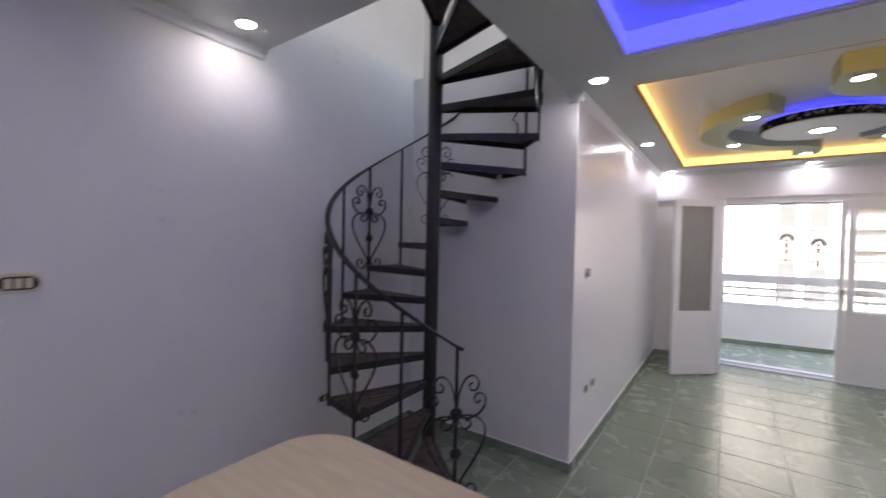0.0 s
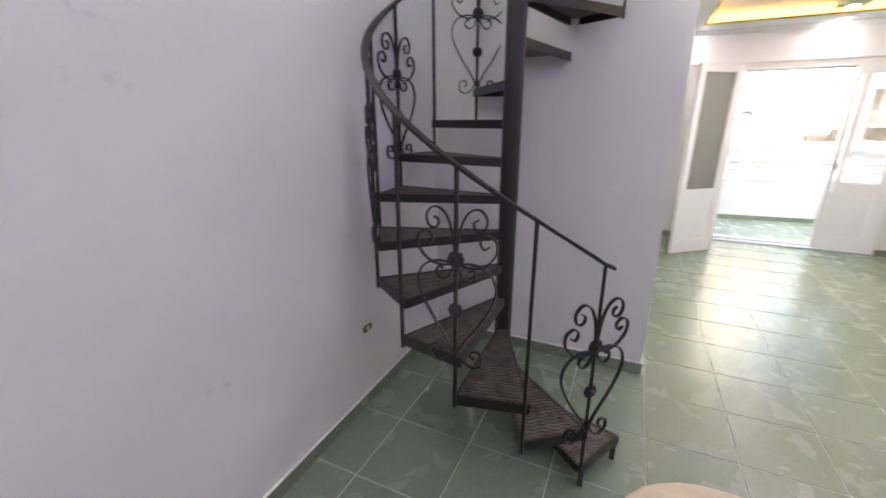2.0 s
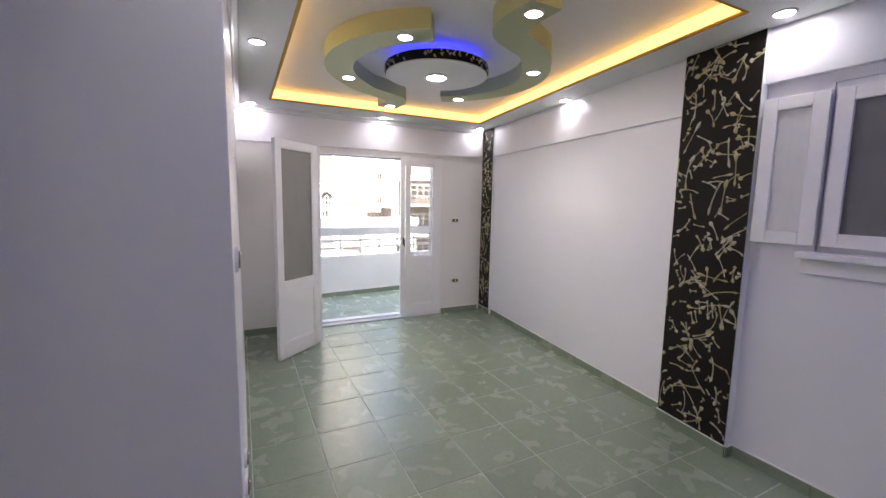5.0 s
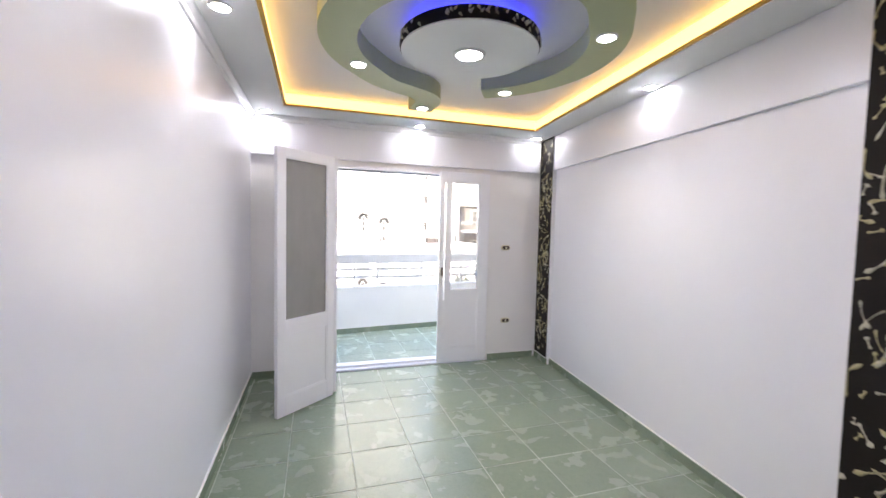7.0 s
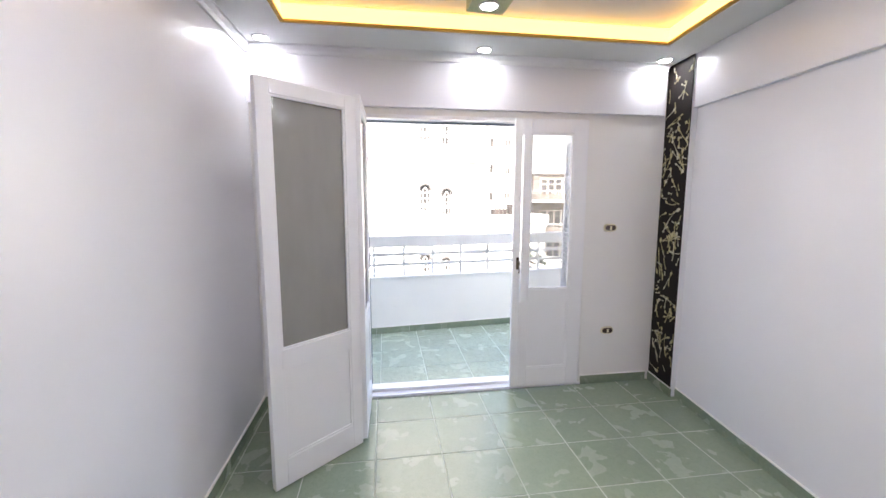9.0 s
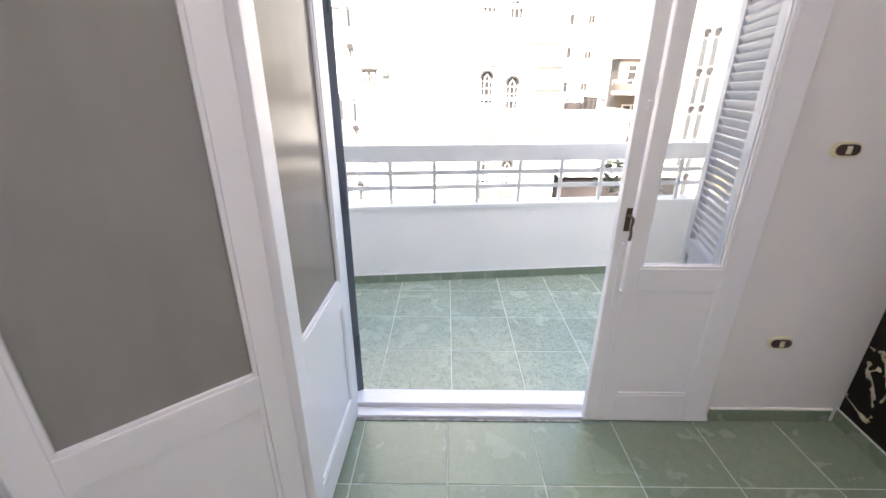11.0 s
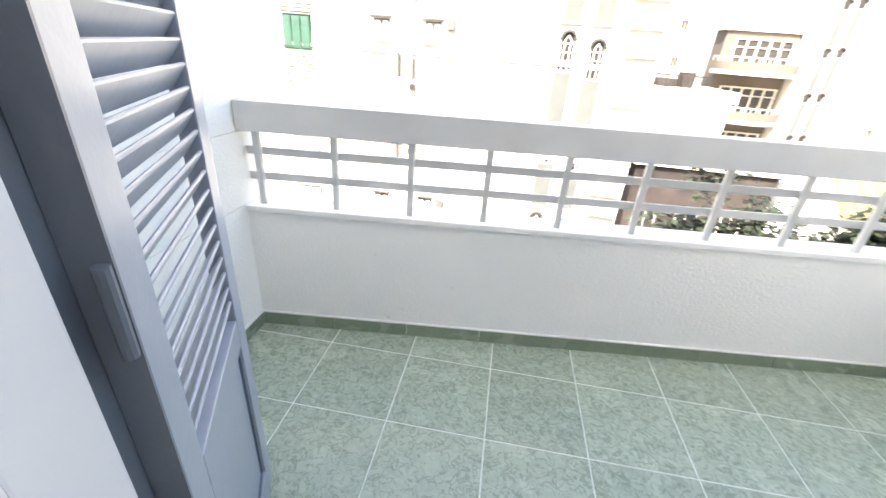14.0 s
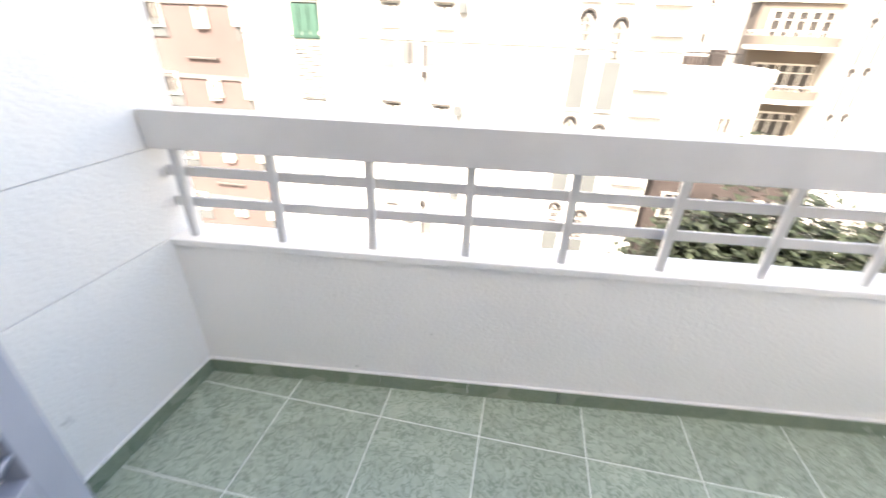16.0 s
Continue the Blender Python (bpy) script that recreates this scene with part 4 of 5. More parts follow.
# ---------------------------------------------------------------- switches and sockets
def switch_plate(at, n, w, h, ring, label, category="light switch"):
    """Local x across, z up, y out of the wall towards -y."""
    s = thing("wall_switch" if category == "light switch" else "wall_socket", label, category, "wall plates", at)
    bm = bmesh.new()
    pts = []
    for cx, a0 in ((w / 2 - h / 2, -90), (-(w / 2 - h / 2), 90)):
        for q in range(9):
            a = radians(a0 + 180 * q / 8)
            pts.append((cx + h / 2 * math.cos(a), h / 2 * math.sin(a)))
    lo = [bm.verts.new((x, 0, z)) for x, z in pts]
    hi = [bm.verts.new((x * 0.95, -0.012, z * 0.93)) for x, z in pts]
    bm.faces.new(lo)
    bm.faces.new(hi[::-1])
    for k in range(len(pts)):
        bm.faces.new((lo[k], lo[(k + 1) % len(pts)], hi[(k + 1) % len(pts)], hi[k]))
    part("plate", bm, ring, s, bevel=0.002)
    iw, ih = w * 0.78, h * 0.66
    bm = bmesh.new()
    oval = []
    for cx, a0 in ((iw / 2 - ih / 2, -90), (-(iw / 2 - ih / 2), 90)):
        for q in range(9):
            a = radians(a0 + 180 * q / 8)
            oval.append((cx + ih / 2 * math.cos(a), ih / 2 * math.sin(a)))
    lo = [bm.verts.new((x, -0.0115, z)) for x, z in oval]
    hi = [bm.verts.new((x, -0.0155, z)) for x, z in oval]
    bm.faces.new(lo)
    bm.faces.new(hi[::-1])
    for k in range(len(oval)):
        bm.faces.new((lo[k], lo[(k + 1) % len(oval)], hi[(k + 1) % len(oval)], hi[k]))
    bmesh.ops.recalc_face_normals(bm, faces=bm.faces)
    part("insert", bm, M_DARK, s)
    iw *= 0.82
    for k in range(n):
        cw = iw * 0.9 / n
        cx = -iw * 0.45 + cw * (k + 0.5)
        if category == "socket":
            cw *= 0.35
        part("rocker", boxes((cx - cw * 0.38, cx + cw * 0.38, -0.021, -0.0155, -ih * 0.36, ih * 0.36)), M_GOLD, s, bevel=0.002)


switch_plate(pose(XL, 1.39, 1.375, 0, 0, 90), 3, 0.15, 0.08, M_GOLD, "cream and brown three-gang light switch on the wall")
switch_plate(pose(XW, 4.12, 1.355, 0, 0, 90), 2, 0.135, 0.088, M_TRIM, "white two-gang light switch on the wall")
switch_plate(pose(XW, 4.13, 0.49, 0, 0, 90), 1, 0.085, 0.075, M_TRIM, "pale wall socket above the skirting", "socket")
switch_plate(pose(XW, 4.32, 0.49, 0, 0, 90), 1, 0.085, 0.075, M_TRIM, "pale wall socket above the skirting", "socket")
switch_plate(pose(3.01, YF, 1.31, 0, 0, 0), 1, 0.115, 0.062, M_GOLD, "dark brown socket with a cream rim", "socket")
switch_plate(pose(3.03, YF, 0.455, 0, 0, 0), 1, 0.115, 0.062, M_GOLD, "dark brown socket with a cream rim", "socket")
switch_plate(pose(stair_wall(2.93), 2.86, 0.47, 0, 0, 90), 1, 0.1, 0.06, M_GOLD, "dark brown socket low on the stair wall", "socket")


# ---------------------------------------------------------------- street outside
# The street is laid out at 1 : 1.4 about a point on the balcony and set to its true size at the end.
FY, GZ = 17.97, -12.0
STREET = Matrix.Translation((1.56, 7.6, 1.37)) @ Matrix.Diagonal((1.4, 1.4, 1.4, 1.0)) @ Matrix.Translation((-1.56, -7.6, -1.37))
structure("ground", boxes((-600, 600, YF + 0.5, 1200, -17.6, -17.4)), M_ASPH, "grey street far below the balcony")


def street_thing(name, label, category, group="", at=None):
    return thing(name, label, category, group, STREET @ (at or Matrix.Identity(4)))


def facade_window(bm_frame, bm_dark, x, z, w, h, y):
    box(bm_dark, x - w / 2, x + w / 2, y - 0.005, y + 0.02, z, z + h)
    box(bm_frame, x - w / 2 - 0.04, x - w / 2, y - 0.06, y, z - 0.04, z + h + 0.04)
    box(bm_frame, x + w / 2, x + w / 2 + 0.04, y - 0.06, y, z - 0.04, z + h + 0.04)
    box(bm_frame, x - w / 2, x + w / 2, y - 0.06, y, z + h, z + h + 0.04)
    box(bm_frame, x - w / 2, x + w / 2, y - 0.08, y, z - 0.04, z)
    box(bm_frame, x - 0.012, x + 0.012, y - 0.03, y - 0.006, z, z + h)


def arched_window(h, x, z0, w, hh, y, grille=True):
    """A dark arched light with a stone arch and a pale pointed grille."""
    r = w / 2
    zs = z0 + hh - r
    a = [(x - r, z0), (x + r, z0)] + [(x + r * math.cos(radians(q)), zs + r * math.sin(radians(q))) for q in range(0, 181, 15)]
    bm = bmesh.new()
    f = [bm.verts.new((px, y - 0.015, pz)) for px, pz in a]
    b = [bm.verts.new((px, y + 0.01, pz)) for px, pz in a]
    bm.faces.new(f)
    bm.faces.new(b[::-1])
    for k in range(len(a)):
        bm.faces.new((f[k], f[(k + 1) % len(a)], b[(k + 1) % len(a)], b[k]))
    wdw = part("arched_window", bm, M_FDARK, h)
    bm = bmesh.new()
    arch = [Vector((x + (r + 0.03) * math.cos(radians(q)), y - 0.04, zs + (r + 0.03) * math.sin(radians(q)))) for q in range(-10, 191, 10)]
    sweep(bm, arch, 0.045, 0.07, up=Vector((0, 1, 0)))
    part("arch_moulding", bm, M_FAPRON, wdw)
    if grille:
        bm = bmesh.new()
        q = r * 0.46
        sweep(bm, [Vector((x - q, y - 0.03, z0)), Vector((x - q, y - 0.03, zs - 0.02)), Vector((x, y - 0.03, zs + r * 0.55)), Vector((x + q, y - 0.03, zs - 0.02)), Vector((x + q, y - 0.03, z0))], 0.022, 0.022, up=Vector((0, 1, 0)))
        for k in range(1, 4):
            zz = z0 + (zs - z0) * k / 3.6
            box(bm, x - r, x + r, y - 0.04, y - 0.016, zz, zz + 0.02)
        part("window_grille", bm, M_FTRIM, wdw)
    return wdw


def small_window(h, x0, x1, z0, z1, y):
    """A recessed pair of lights with pale arched sashes under a hood."""
    bm = boxes((x0, x1, y - 0.004, y + 0.02, z0, z1))
    wdw = part("window", bm, M_FDARK, h)
    bm = bmesh.new()
    w = (x1 - x0) / 2
    for c in (x0 + w / 2, x1 - w / 2):
        q = w * 0.33
        sweep(bm, [Vector((c - q, y - 0.02, z0)), Vector((c - q, y - 0.02, z1 - 0.13)), Vector((c - q * 0.5, y - 0.02, z1 - 0.06)), Vector((c + q * 0.5, y - 0.02, z1 - 0.06)), Vector((c + q, y - 0.02, z1 - 0.13)), Vector((c + q, y - 0.02, z0))], 0.018, 0.03, up=Vector((0, 1, 0)))
        box(bm, c - 0.012, c + 0.012, y - 0.02, y - 0.005, z0, z1 - 0.07)
    part("window_frame", bm, M_FTRIM, wdw)
    part("window_hood", boxes((x0 - 0.1, x1 + 0.06, y - 0.06, y - 0.001, z1 + 0.03, z1 + 0.065)), M_FAPRON, h)
    part("ledge", boxes((x0 - 0.07, x1 + 0.07, y - 0.08, y - 0.001, z0 - 0.06, z0 - 0.02)), M_FTRIM, h)


def apartment_house():
    h = street_thing("apartment_house", "cream rendered apartment house with arched windows across the street", "building")
    part("wall", boxes((-5.56, 4.6, FY, FY + 8, GZ, 14.0)), M_FACADE, h)
    part("roof", boxes((-5.65, 4.7, FY - 0.15, FY + 8.1, 14.0, 14.3)), M_FTRIM, h)
    rnd = random.Random(21)
    for st in range(-5, 4):
        z = st * 2.143
        for x, dz in ((2.585, 0.0), (3.255, -0.13)):
            arched_window(h, x, z + 1.09 + dz, 0.27, 0.77, FY)
            part("panel", boxes((x - 0.2, x + 0.2, FY - 0.03, FY + 0.01, z - 0.08, z + 1.04 + dz)), M_FPANEL, h)
            part("panel_sill", boxes((x - 0.23, x + 0.23, FY - 0.06, FY + 0.005, z - 0.13, z - 0.085)), M_FTRIM, h)
        small_window(h, -1.93, -1.54, z + 1.46, z + 1.88, FY)
        small_window(h, -0.68, -0.30, z + 1.46, z + 1.88, FY)
        part("vent_box", boxes((-0.17, 0.02, FY - 0.16, FY - 0.001, z + 1.73, z + 1.93)), M_FPANEL, h)
        for k in range(3):
            bx, bz = -2.0 + 0.5 * k, z + 0.62 + rnd.uniform(-0.1, 0.2)
            part("stained_patch", boxes((bx, bx + 0.34, FY - 0.012, FY - 0.001, bz, bz + rnd.uniform(0.3, 0.6))), M_FSTAIN, h)
        # louvred strip under the shutter
        part("louvre_back", boxes((-4.26, -3.47, FY - 0.012, FY - 0.002, z - 0.26, z + 1.02)), M_FSTAIN, h)
        bm = bmesh.new()
        for k in range(15):
            box(bm, -4.26, -3.47, FY - 0.05, FY - 0.01, z - 0.24 + 0.084 * k, z - 0.19 + 0.084 * k)
        part("louvre", bm, M_FTRIM, h)["kind"] = "stuff"
        part("air_panel", boxes((-4.2, -3.5, FY - 0.03, FY - 0.001, z - 0.62, z - 0.3)), M_FAPRON, h)
        sh = part("shutter", boxes((-4.24, -3.50, FY - 0.03, FY - 0.001, z + 1.08, z + 1.84)), M_FGREEN if st == 0 else M_FTRIM, h, "green painted window shutter" if st == 0 else "")
        for k in range(3):
            bm = boxes((-4.215 + 0.238 * k, -4.005 + 0.238 * k, FY - 0.06, FY - 0.031, z + 1.11, z + 1.81))
            for q in range(7):
                box(bm, -4.2 + 0.238 * k, -4.02 + 0.238 * k, FY - 0.068, FY - 0.061, z + 1.15 + 0.092 * q, z + 1.2 + 0.092 * q)
            part("shutter_leaf", bm, M_FGREEN if st == 0 else M_FTRIM, sh)
        part("storey_band", boxes((-5.56, 4.6, FY - 0.035, FY - 0.001, z - 0.98, z - 0.9)), M_FTRIM, h)
        # stepped end bays
        for k in range(3):
            part("bay_ledge", boxes((3.75 + 0.05 * k, 4.55, FY - 0.12, FY - 0.001, z + 0.4 - 0.55 * k, z + 0.46 - 0.55 * k)), M_FTRIM, h)
    for x, top in ((-1.3, 1.3), (-0.94, 13.0)):
        bm = bmesh.new()
        sweep(bm, [Vector((x, FY - 0.08, GZ)), Vector((x, FY - 0.08, top))], 0.035, 0.035, up=Vector((1, 0, 0)), sides=8)
        part("drainpipe", bm, M_FPANEL, h)
    for k, zz in enumerate((2.36, 0.38, -1.2, -2.9)):
        part("pipe_bracket", boxes((-1.0, -0.86, FY - 0.13, FY - 0.001, zz, zz + 0.13)), M_FDARK, h)


apartment_house()


def plain_house(name, label, x0, x1, y0, y1, z1, wall, wins, seed):
    rnd = random.Random(seed)
    h = street_thing(name, label, "building")
    part("wall", boxes((x0, x1, y0, y1, GZ, z1)), wall, h)
    part("roof", boxes((x0 - 0.1, x1 + 0.1, y0 - 0.1, y1 + 0.1, z1, z1 + 0.3)), M_FTRIM, h)
    for st in range(-5, int(z1 // 2.143)):
        for x, w in wins:
            bf, bd = bmesh.new(), bmesh.new()
            facade_window(bf, bd, x, st * 2.143 + 1.2 + rnd.choice((0, 0.1)), w, 0.65 if w > 0.4 else 0.5, y0 - 0.01)
            wdw = part("window", bd, M_FDARK, h)
            part("window_frame", bf, M_FTRIM, wdw)
    return h


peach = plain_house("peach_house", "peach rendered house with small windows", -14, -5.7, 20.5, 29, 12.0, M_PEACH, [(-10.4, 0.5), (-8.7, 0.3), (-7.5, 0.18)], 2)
for st in range(-4, 4):
    z = st * 2.143
    bf, bd = bmesh.new(), bmesh.new()
    facade_window(bf, bd, -8.78, z - 0.95, 0.28, 0.5, 20.49)
    wdw = part("window", bd, M_FRED, peach, "small window with a red-brown shutter")
    part("window_frame", bf, M_FTRIM, wdw)
    part("panel", boxes((-10.86, -10.04, 20.46, 20.499, z - 1.26, z - 0.76)), M_FPANEL, peach)
    part("corner_strip", boxes((-7.56, -7.42, 20.47, 20.499, z - 1.3, z - 0.1)), M_FPANEL, peach)
    part("ledge", boxes((-9.55, -8.4, 20.42, 20.499, z + 0.28, z + 0.33)), M_FAPRON, peach)
    part("storey_band", boxes((-14, -5.7, 20.46, 20.499, z - 0.33, z - 0.2)), M_FSTAIN, peach)

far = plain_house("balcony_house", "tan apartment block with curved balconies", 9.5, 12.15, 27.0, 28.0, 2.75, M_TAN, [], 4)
for st in range(-3, 2):
    z = st * 1.75
    bm = bmesh.new()
    pts = [(9.3, 27.0)] + [(10.8 + 1.5 * math.cos(radians(a)), 27.0 + 1.5 * math.sin(radians(a))) for a in range(180, 361, 12)] + [(12.3, 27.0)]
    prism(bm, pts, z - 0.55, z - 0.4)
    bal = part("balcony", bm, M_FTRIM, far, "cream curved balcony slab")
    bm = bmesh.new()
    inner = [(10.8 + 1.42 * math.cos(radians(a)), 27.0 + 1.42 * math.sin(radians(a))) for a in range(180, 361, 12)]
    outer = [(10.8 + 1.5 * math.cos(radians(a)), 27.0 + 1.5 * math.sin(radians(a))) for a in range(180, 361, 12)]
    prism(bm, outer + inner[::-1], z - 0.399, z - 0.1)
    part("balcony_front", bm, M_TAN, bal)
    bm = bmesh.new()
    for (ax, ay), (bx, by) in zip(outer, outer[1:]):
        sweep(bm, [Vector((ax, ay, z + 0.06)), Vector((bx, by, z + 0.06))], 0.04, 0.04)
        box(bm, ax - 0.015, ax + 0.015, ay, ay + 0.03, z - 0.1, z + 0.06)
    part("balcony_rail", bm, M_FTRIM, bal)
    wdw = part("window", boxes((9.9, 12.0, 26.97, 26.999, z - 0.25, z + 0.72)), M_FDARK, far)
    bm = boxes((9.86, 12.04, 26.92, 26.965, z + 0.7, z + 0.76), (9.86, 12.04, 26.92, 26.965, z + 0.42, z + 0.46))
    for q in range(6):
        box(bm, 9.86 + 0.42 * q, 9.92 + 0.42 * q, 26.92, 26.965, z - 0.25, z + 0.7)
    part("window_frame", bm, M_FTRIM, wdw)
tall = plain_house("tall_house", "tall white apartment block with paired narrow windows", 12.2, 16.6, 26.0, 36, 9.0, M_FACADE, [(15.2, 0.3), (15.7, 0.2)], 5)
for st in range(-4, 3):
    z = st * 1.55
    for x, dz in ((12.62, 0.0), (13.08, 0.05)):
        arched_window(tall, x, z + 0.42 + dz, 0.2, 0.3, 26.0, False)
        part("panel", boxes((x - 0.11, x + 0.11, 25.97, 26.01, z - 0.72 + dz, z + 0.36 + dz)), M_FPANEL, tall)
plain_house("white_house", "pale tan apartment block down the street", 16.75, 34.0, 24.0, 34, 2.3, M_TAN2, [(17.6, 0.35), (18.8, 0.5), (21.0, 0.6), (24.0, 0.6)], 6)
plain_house("corner_house", "pale rendered apartment block at the end of the lane", 4.0, 15.0, 38.0, 46, 9.0, M_FACADE, [(7.2, 0.6), (8.6, 0.4), (9.9, 0.6), (11.4, 0.4)], 8)
low = plain_house("terrace_house", "low white house with a railed roof terrace", 5.3, 7.6, 20.6, 25, 0.5, M_FACADE, [(6.9, 0.35)], 7)
bm = bmesh.new()
for k in range(9):
    box(bm, 5.4 + 0.16 * k, 5.43 + 0.16 * k, 20.62, 20.65, 0.8, 1.12)
box(bm, 5.38, 6.75, 20.62, 20.66, 1.1, 1.14)
part("terrace_rail", bm, M_FDARK, low)
part("terrace_box", boxes((5.6, 6.1, 20.9, 21.3, 0.8, 1.02), (6.25, 6.6, 21.0, 21.4, 0.8, 1.2)), M_RUST, low, "brown clutter on the roof terrace")
plain_house("brown_house", "low weathered brown house between taller blocks", 5.2, 8.9, 19.4, 20.5, -1.15, M_RUST, [(5.8, 0.5), (6.9, 0.5), (8.1, 0.5)], 9)


def tree(x, y, top, seed, spread):
    rnd = random.Random(seed)
    t = street_thing("tree", "dark green leafy street tree", "tree", "street trees", pose(x, y, GZ))
    bm = bmesh.new()
    hgt = top + 12.0
    sweep(bm, smooth_line([(0, 0, 0), (0.1, 0.05, hgt * 0.3), (0.0, 0.2, hgt * 0.55), (0.15, 0.1, hgt * 0.85)], 4), 0.28, 0.28, up=Vector((1, 0, 0)), sides=8)
    for k in range(7):
        a = rnd.uniform(0, 6.28)
        b = Vector((0.05, 0.1, hgt * rnd.uniform(0.45, 0.7)))
        e = b + Vector((math.cos(a) * spread * 0.7, math.sin(a) * spread * 0.7, rnd.uniform(0.6, 1.6)))
        sweep(bm, smooth_line([b, (b + e) / 2 + Vector((0, 0, 0.3)), e], 3), 0.09, 0.09, up=Vector((1, 0, 0.2)), sides=6)
    part("trunk", bm, M_BARK, t)
    verts, faces = [], []
    clumps = [(Vector((rnd.gauss(0, spread * 0.45), rnd.gauss(0, spread * 0.45), hgt - 1.6 + rnd.gauss(0, 0.7))), rnd.uniform(0.35, 0.7)) for _ in range(46)]
    for c, r in clumps:
        for _ in range(170):
            d = Vector((rnd.gauss(0, 1), rnd.gauss(0, 1), rnd.gauss(0, 1))).normalized() * r * rnd.uniform(0.5, 1.1)
            p = c + d
            a, s = rnd.uniform(0, 6.28), rnd.uniform(0.06, 0.11)
            u = Vector((math.cos(a), math.sin(a), rnd.uniform(-0.6, 0.6))) * s
            w = Vector((-math.sin(a), math.cos(a), rnd.uniform(-0.6, 0.6))) * s * 0.55
            k = len(verts)
            verts += [tuple(p - u), tuple(p + w), tuple(p + u), tuple(p - w)]
            faces.append((k, k + 1, k + 2, k + 3))
    me = bpy.data.meshes.new("crown")
    me.from_pydata(verts, [], faces)
    me.materials.append(M_LEAF)
    cr = new("crown", me)
    cr.parent = t
    cr["kind"] = "stuff"


tree(5.4, 15.6, -1.0, 11, 1.0)
tree(6.9, 15.0, -1.1, 15, 1.0)
tree(8.8, 15.0, -0.15, 12, 0.9)
tree(10.4, 14.6, 0.0, 13, 1.2)
tree(12.2, 13.2, -0.4, 14, 1.4)
tree(8.6, 12.2, -2.4, 16, 1.3)


def awning():
    a = street_thing("street_awning", "yellow and white cloth awning over the street", "awning", at=pose(9.2, 17.0, -0.9, 50, 0, 12))
    bm = bmesh.new()
    n = 12
    top = [[bm.verts.new((-0.75 + 1.5 * i / n, -0.6 + 1.2 * j / 4, 0.05 * math.sin(i * 1.7) * (j / 4))) for j in range(5)] for i in range(n + 1)]
    for i in range(n):
        for j in range(4):
            bm.faces.new((top[i][j], top[i + 1][j], top[i + 1][j + 1], top[i][j + 1]))
    bmesh.ops.solidify(bm, geom=list(bm.faces), thickness=0.02)
    part("cloth", bm, M_YEL, a)
    for x in (-0.7, 0.7):
        bm = bmesh.new()
        sweep(bm, [Vector((x, -0.55, -0.02)), Vector((x, -5.6, -9.2))], 0.05, 0.05, up=Vector((1, 0, 0)), sides=8)
        part("pole", bm, M_FPANEL, a)


awning()


# ---------------------------------------------------------------- skirting and floor tiles
def skirting(name, a, b, label):
    """Green skirting tiles along the foot of a wall that lies to the left of the way from a to b."""
    run = structure(name, boxes((a[0], a[0] + 0.001, a[1], a[1] + 0.001, 0.02, 0.021)), M_CAULK, label)
    A, B = Vector((*a, 0)), Vector((*b, 0))
    d, L = (B - A).normalized(), (B - A).length
    ang = math.degrees(math.atan2(d.y, d.x))
    n = max(1, round(L / 0.4))
    w = L / n
    bm = boxes((0.0015, w - 0.0015, -0.010, 0, 0, 0.07))
    bmesh.ops.recalc_face_normals(bm, faces=bm.faces)
    me = bpy.data.meshes.new("skirting_tile")
    bm.to_mesh(me)
    bm.free()
    me.materials.append(M_TILE)
    for k in range(n):
        o = new("skirting_tile", me)
        o.parent = run
        o.matrix_basis = pose(*(A + d * (w * k)), 0, 0, ang)
    bm = boxes((0, L, -0.011, 0, 0.0705, 0.0775))
    c = part("caulk_line", bm, M_CAULK, run)
    c.matrix_basis = pose(*A, 0, 0, ang)


skirting("baseboard_west", (XW, YN + 0.0), (XW, YF), "green tile skirting with a white caulk line")
skirting("baseboard_nook", (stair_wall(YN), YN), (XW + 0.01, YN), "green tile skirting with a white caulk line")
skirting("baseboard_stair", (stair_wall(0.88), 0.88), (stair_wall(YN), YN), "green tile skirting with a white caulk line")
skirting("baseboard_north_w", (XW, YF), (OX0 - 0.02, YF), "green tile skirting with a white caulk line")
skirting("baseboard_north_e", (OX1 + 0.02, YF), (3.40, YF), "green tile skirting with a white caulk line")
skirting("baseboard_east", (right_wall(7.25), 7.25), (right_wall(4.4), 4.39), "green tile skirting with a white caulk line")
skirting("baseboard_pilaster", (3.053, 4.388), (2.996, 3.882), "green tile skirting with a white caulk line")
skirting("baseboard_pilaster_far", (right_wall(7.57) - 0.046, YF), (right_wall(7.25) - 0.046, 7.24), "green tile skirting with a white caulk line")
skirting("baseboard_pilaster_side", (2.996, 3.882), (3.06, 3.882), "green tile skirting with a white caulk line")
skirting("baseboard_east_near", (3.06, 3.87), (3.06, YB), "green tile skirting with a white caulk line")
skirting("baseboard_balcony", (0.35, parapet(0.35)), (XP, parapet(XP)), "green tile skirting along the parapet")
skirting("baseboard_balcony_w", (0.35, YF + T), (0.35, parapet(0.35)), "green tile skirting along the balcony wall")
skirting("baseboard_balcony_e", (XP, parapet(XP)), (XP, YF + T), "green tile skirting along the side parapet")

floor_ob, balcony_ob = bpy.data.objects["floor"], bpy.data.objects["floor_balcony"]
CACHE = {}


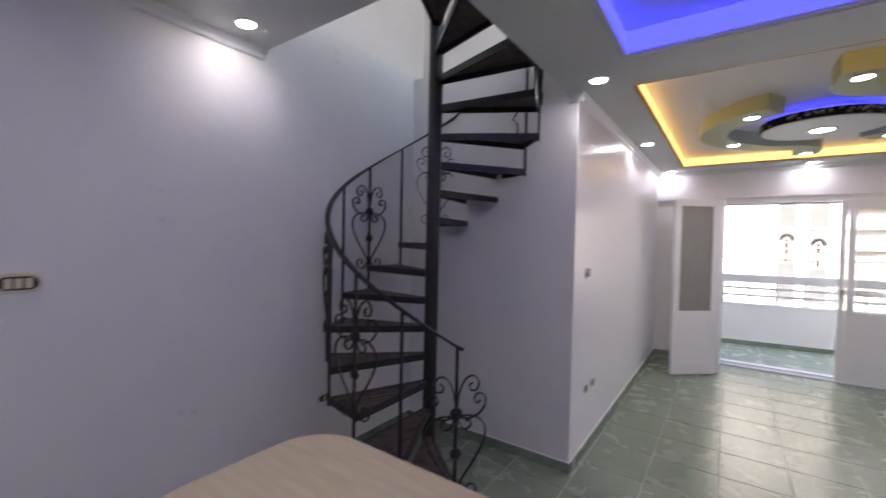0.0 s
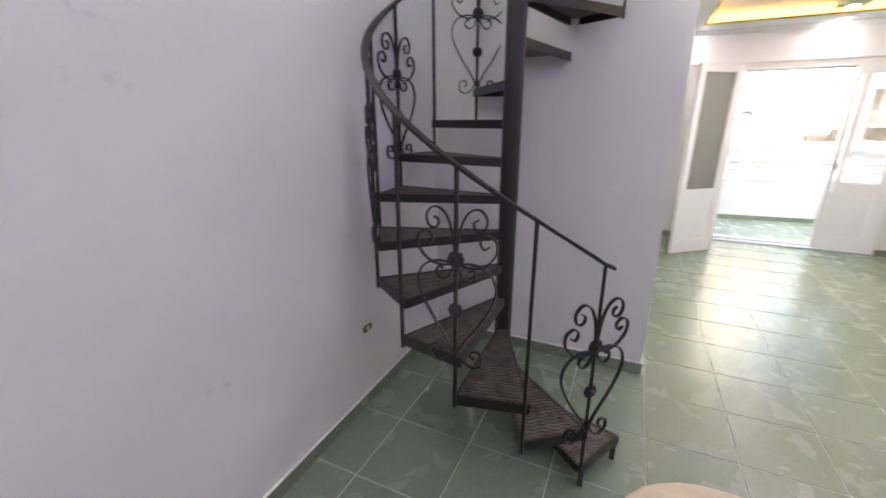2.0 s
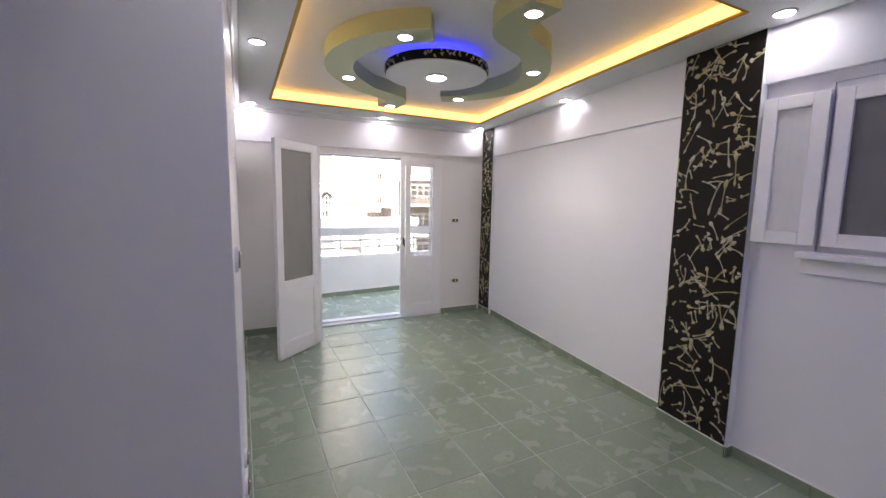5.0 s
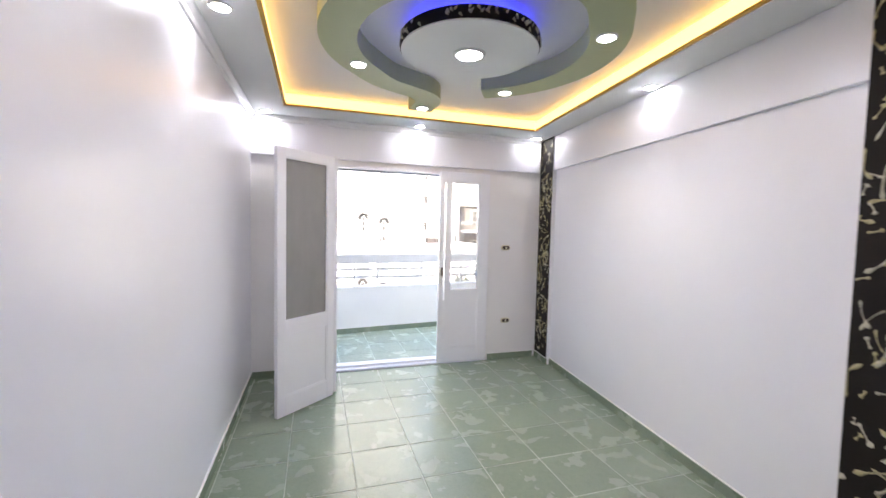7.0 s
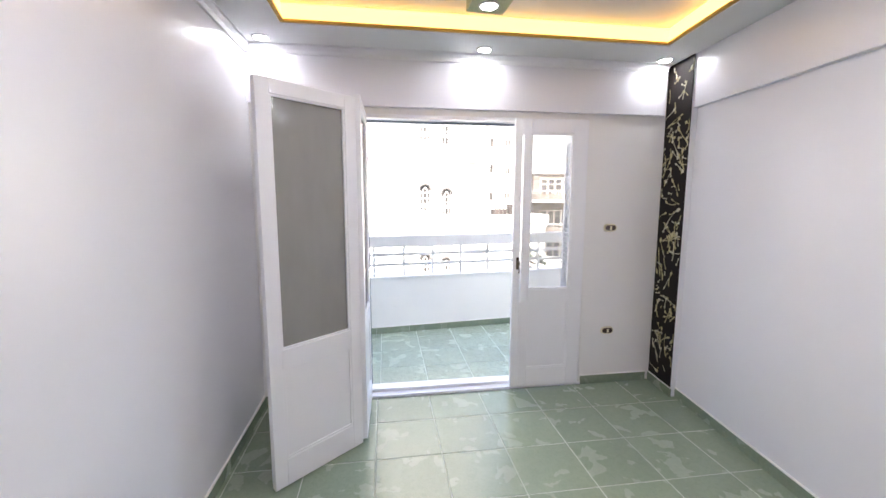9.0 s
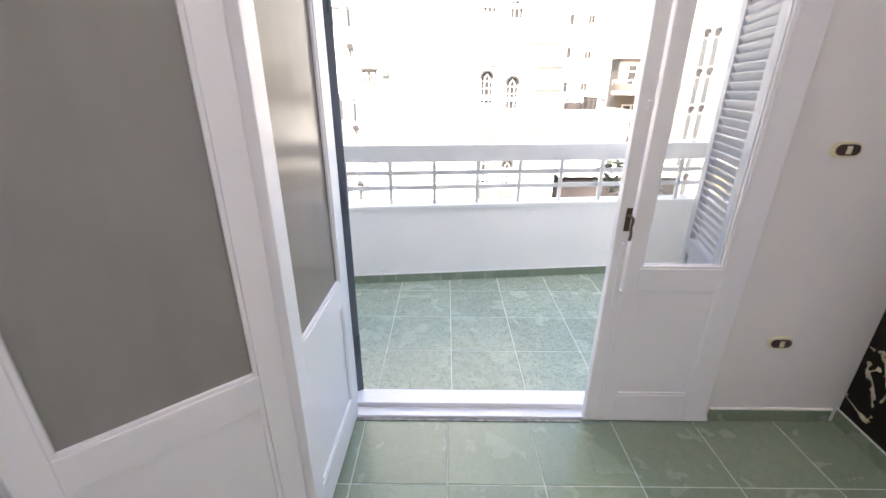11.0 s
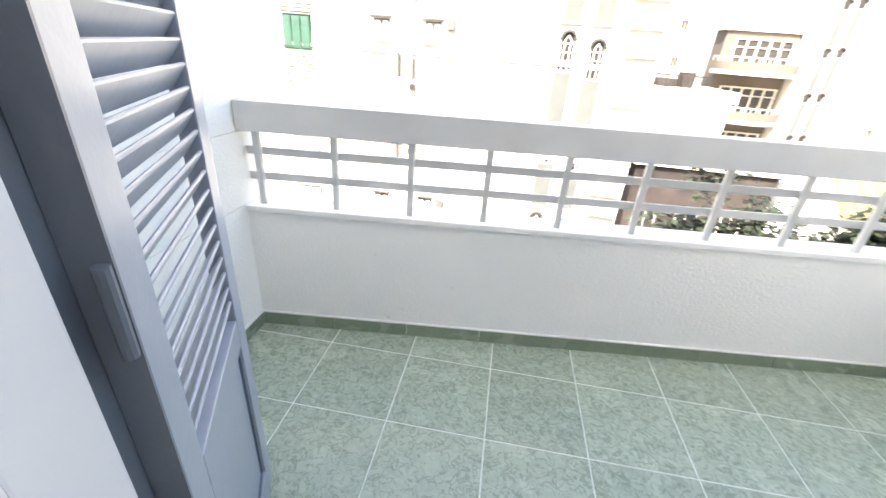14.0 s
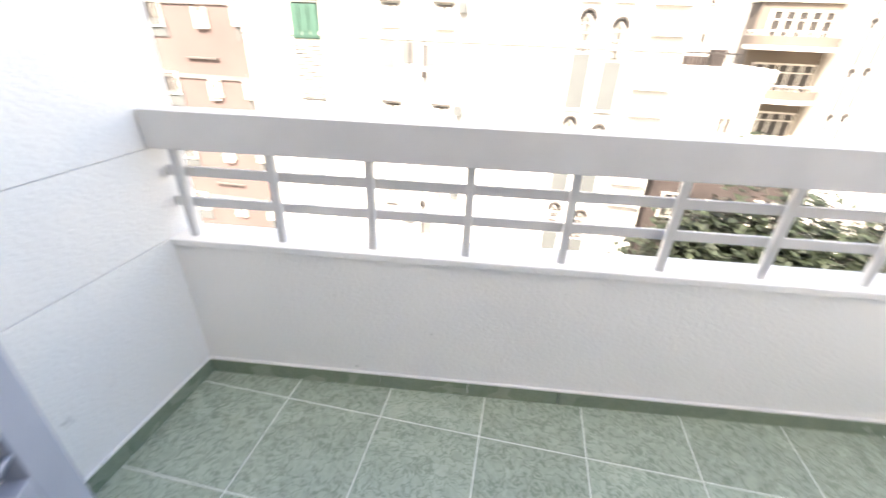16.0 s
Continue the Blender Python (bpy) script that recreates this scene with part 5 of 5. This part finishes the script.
def tile(x0, x1, y0, ya, yb, parent, mat, xa=None, xb=None):
    """A slightly bevelled tile; ya, yb: its far edge at x0 and x1; xa, xb: its right edge at the near and far side."""
    g = 0.0028 if mat is M_TILE else 0.0026
    xa, xb = x1 if xa is None else xa, x1 if xb is None else xb
    key = tuple(round(v, 3) for v in (xa - x0, xb - x0, ya - y0, yb - y0)) + (mat.name,)
    me = CACHE.get(key)
    if me is None:
        bm = bmesh.new()
        out = [(g, g), (xa - x0 - g, g), (xb - x0 - g, yb - y0 - g), (g, ya - y0 - g)]
        cx, cy = sum(p[0] for p in out) / 4, sum(p[1] for p in out) / 4
        inn = [(p[0] + math.copysign(0.002, cx - p[0]), p[1] + math.copysign(0.002, cy - p[1])) for p in out]
        lo = [bm.verts.new((*p, -0.006)) for p in out]
        mi = [bm.verts.new((*p, -0.0012)) for p in out]
        hi = [bm.verts.new((*p, 0.0)) for p in inn]
        for ra, rb in ((lo, mi), (mi, hi)):
            for k in range(4):
                bm.faces.new((ra[k], ra[(k + 1) % 4], rb[(k + 1) % 4], rb[k]))
        bm.faces.new(hi)
        me = bpy.data.meshes.new("floor_tile")
        bm.to_mesh(me)
        bm.free()
        me.materials.append(mat)
        CACHE[key] = me
    o = new("floor_tile", me)
    o.parent = parent
    o.location = (x0, y0, 0)


S = 0.4
for j in range(-12, 10):
    y0 = 4.0 + S * j
    if y0 + S < YB or y0 > YF:
        continue
    for i in range(-12, 7):
        x0 = 1.132 + S * i
        y1 = min(y0 + S, YF + 0.02)
        if y0 >= YN and x0 + S < XW:
            continue
        if x0 + S < XL and y0 > 1.0:
            continue
        lim_a, lim_b = right_wall(y0) + 0.1, right_wall(y1) + 0.1
        if x0 > min(lim_a, lim_b):
            continue
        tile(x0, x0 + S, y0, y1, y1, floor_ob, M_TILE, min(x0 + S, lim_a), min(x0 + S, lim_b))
for j in range(0, 5):
    y0 = 7.716 + S * j
    for i in range(-1, 9):
        x0 = 1.157 + S * (i - 2)
        x1 = min(x0 + S, XP + 0.1)
        if x1 <= 0.3:
            continue
        x0 = max(x0, 0.3)
        ya, yb = min(y0 + S, parapet(x0) + 0.08), min(y0 + S, parapet(x1) + 0.08)
        if ya - y0 < 0.02:
            continue
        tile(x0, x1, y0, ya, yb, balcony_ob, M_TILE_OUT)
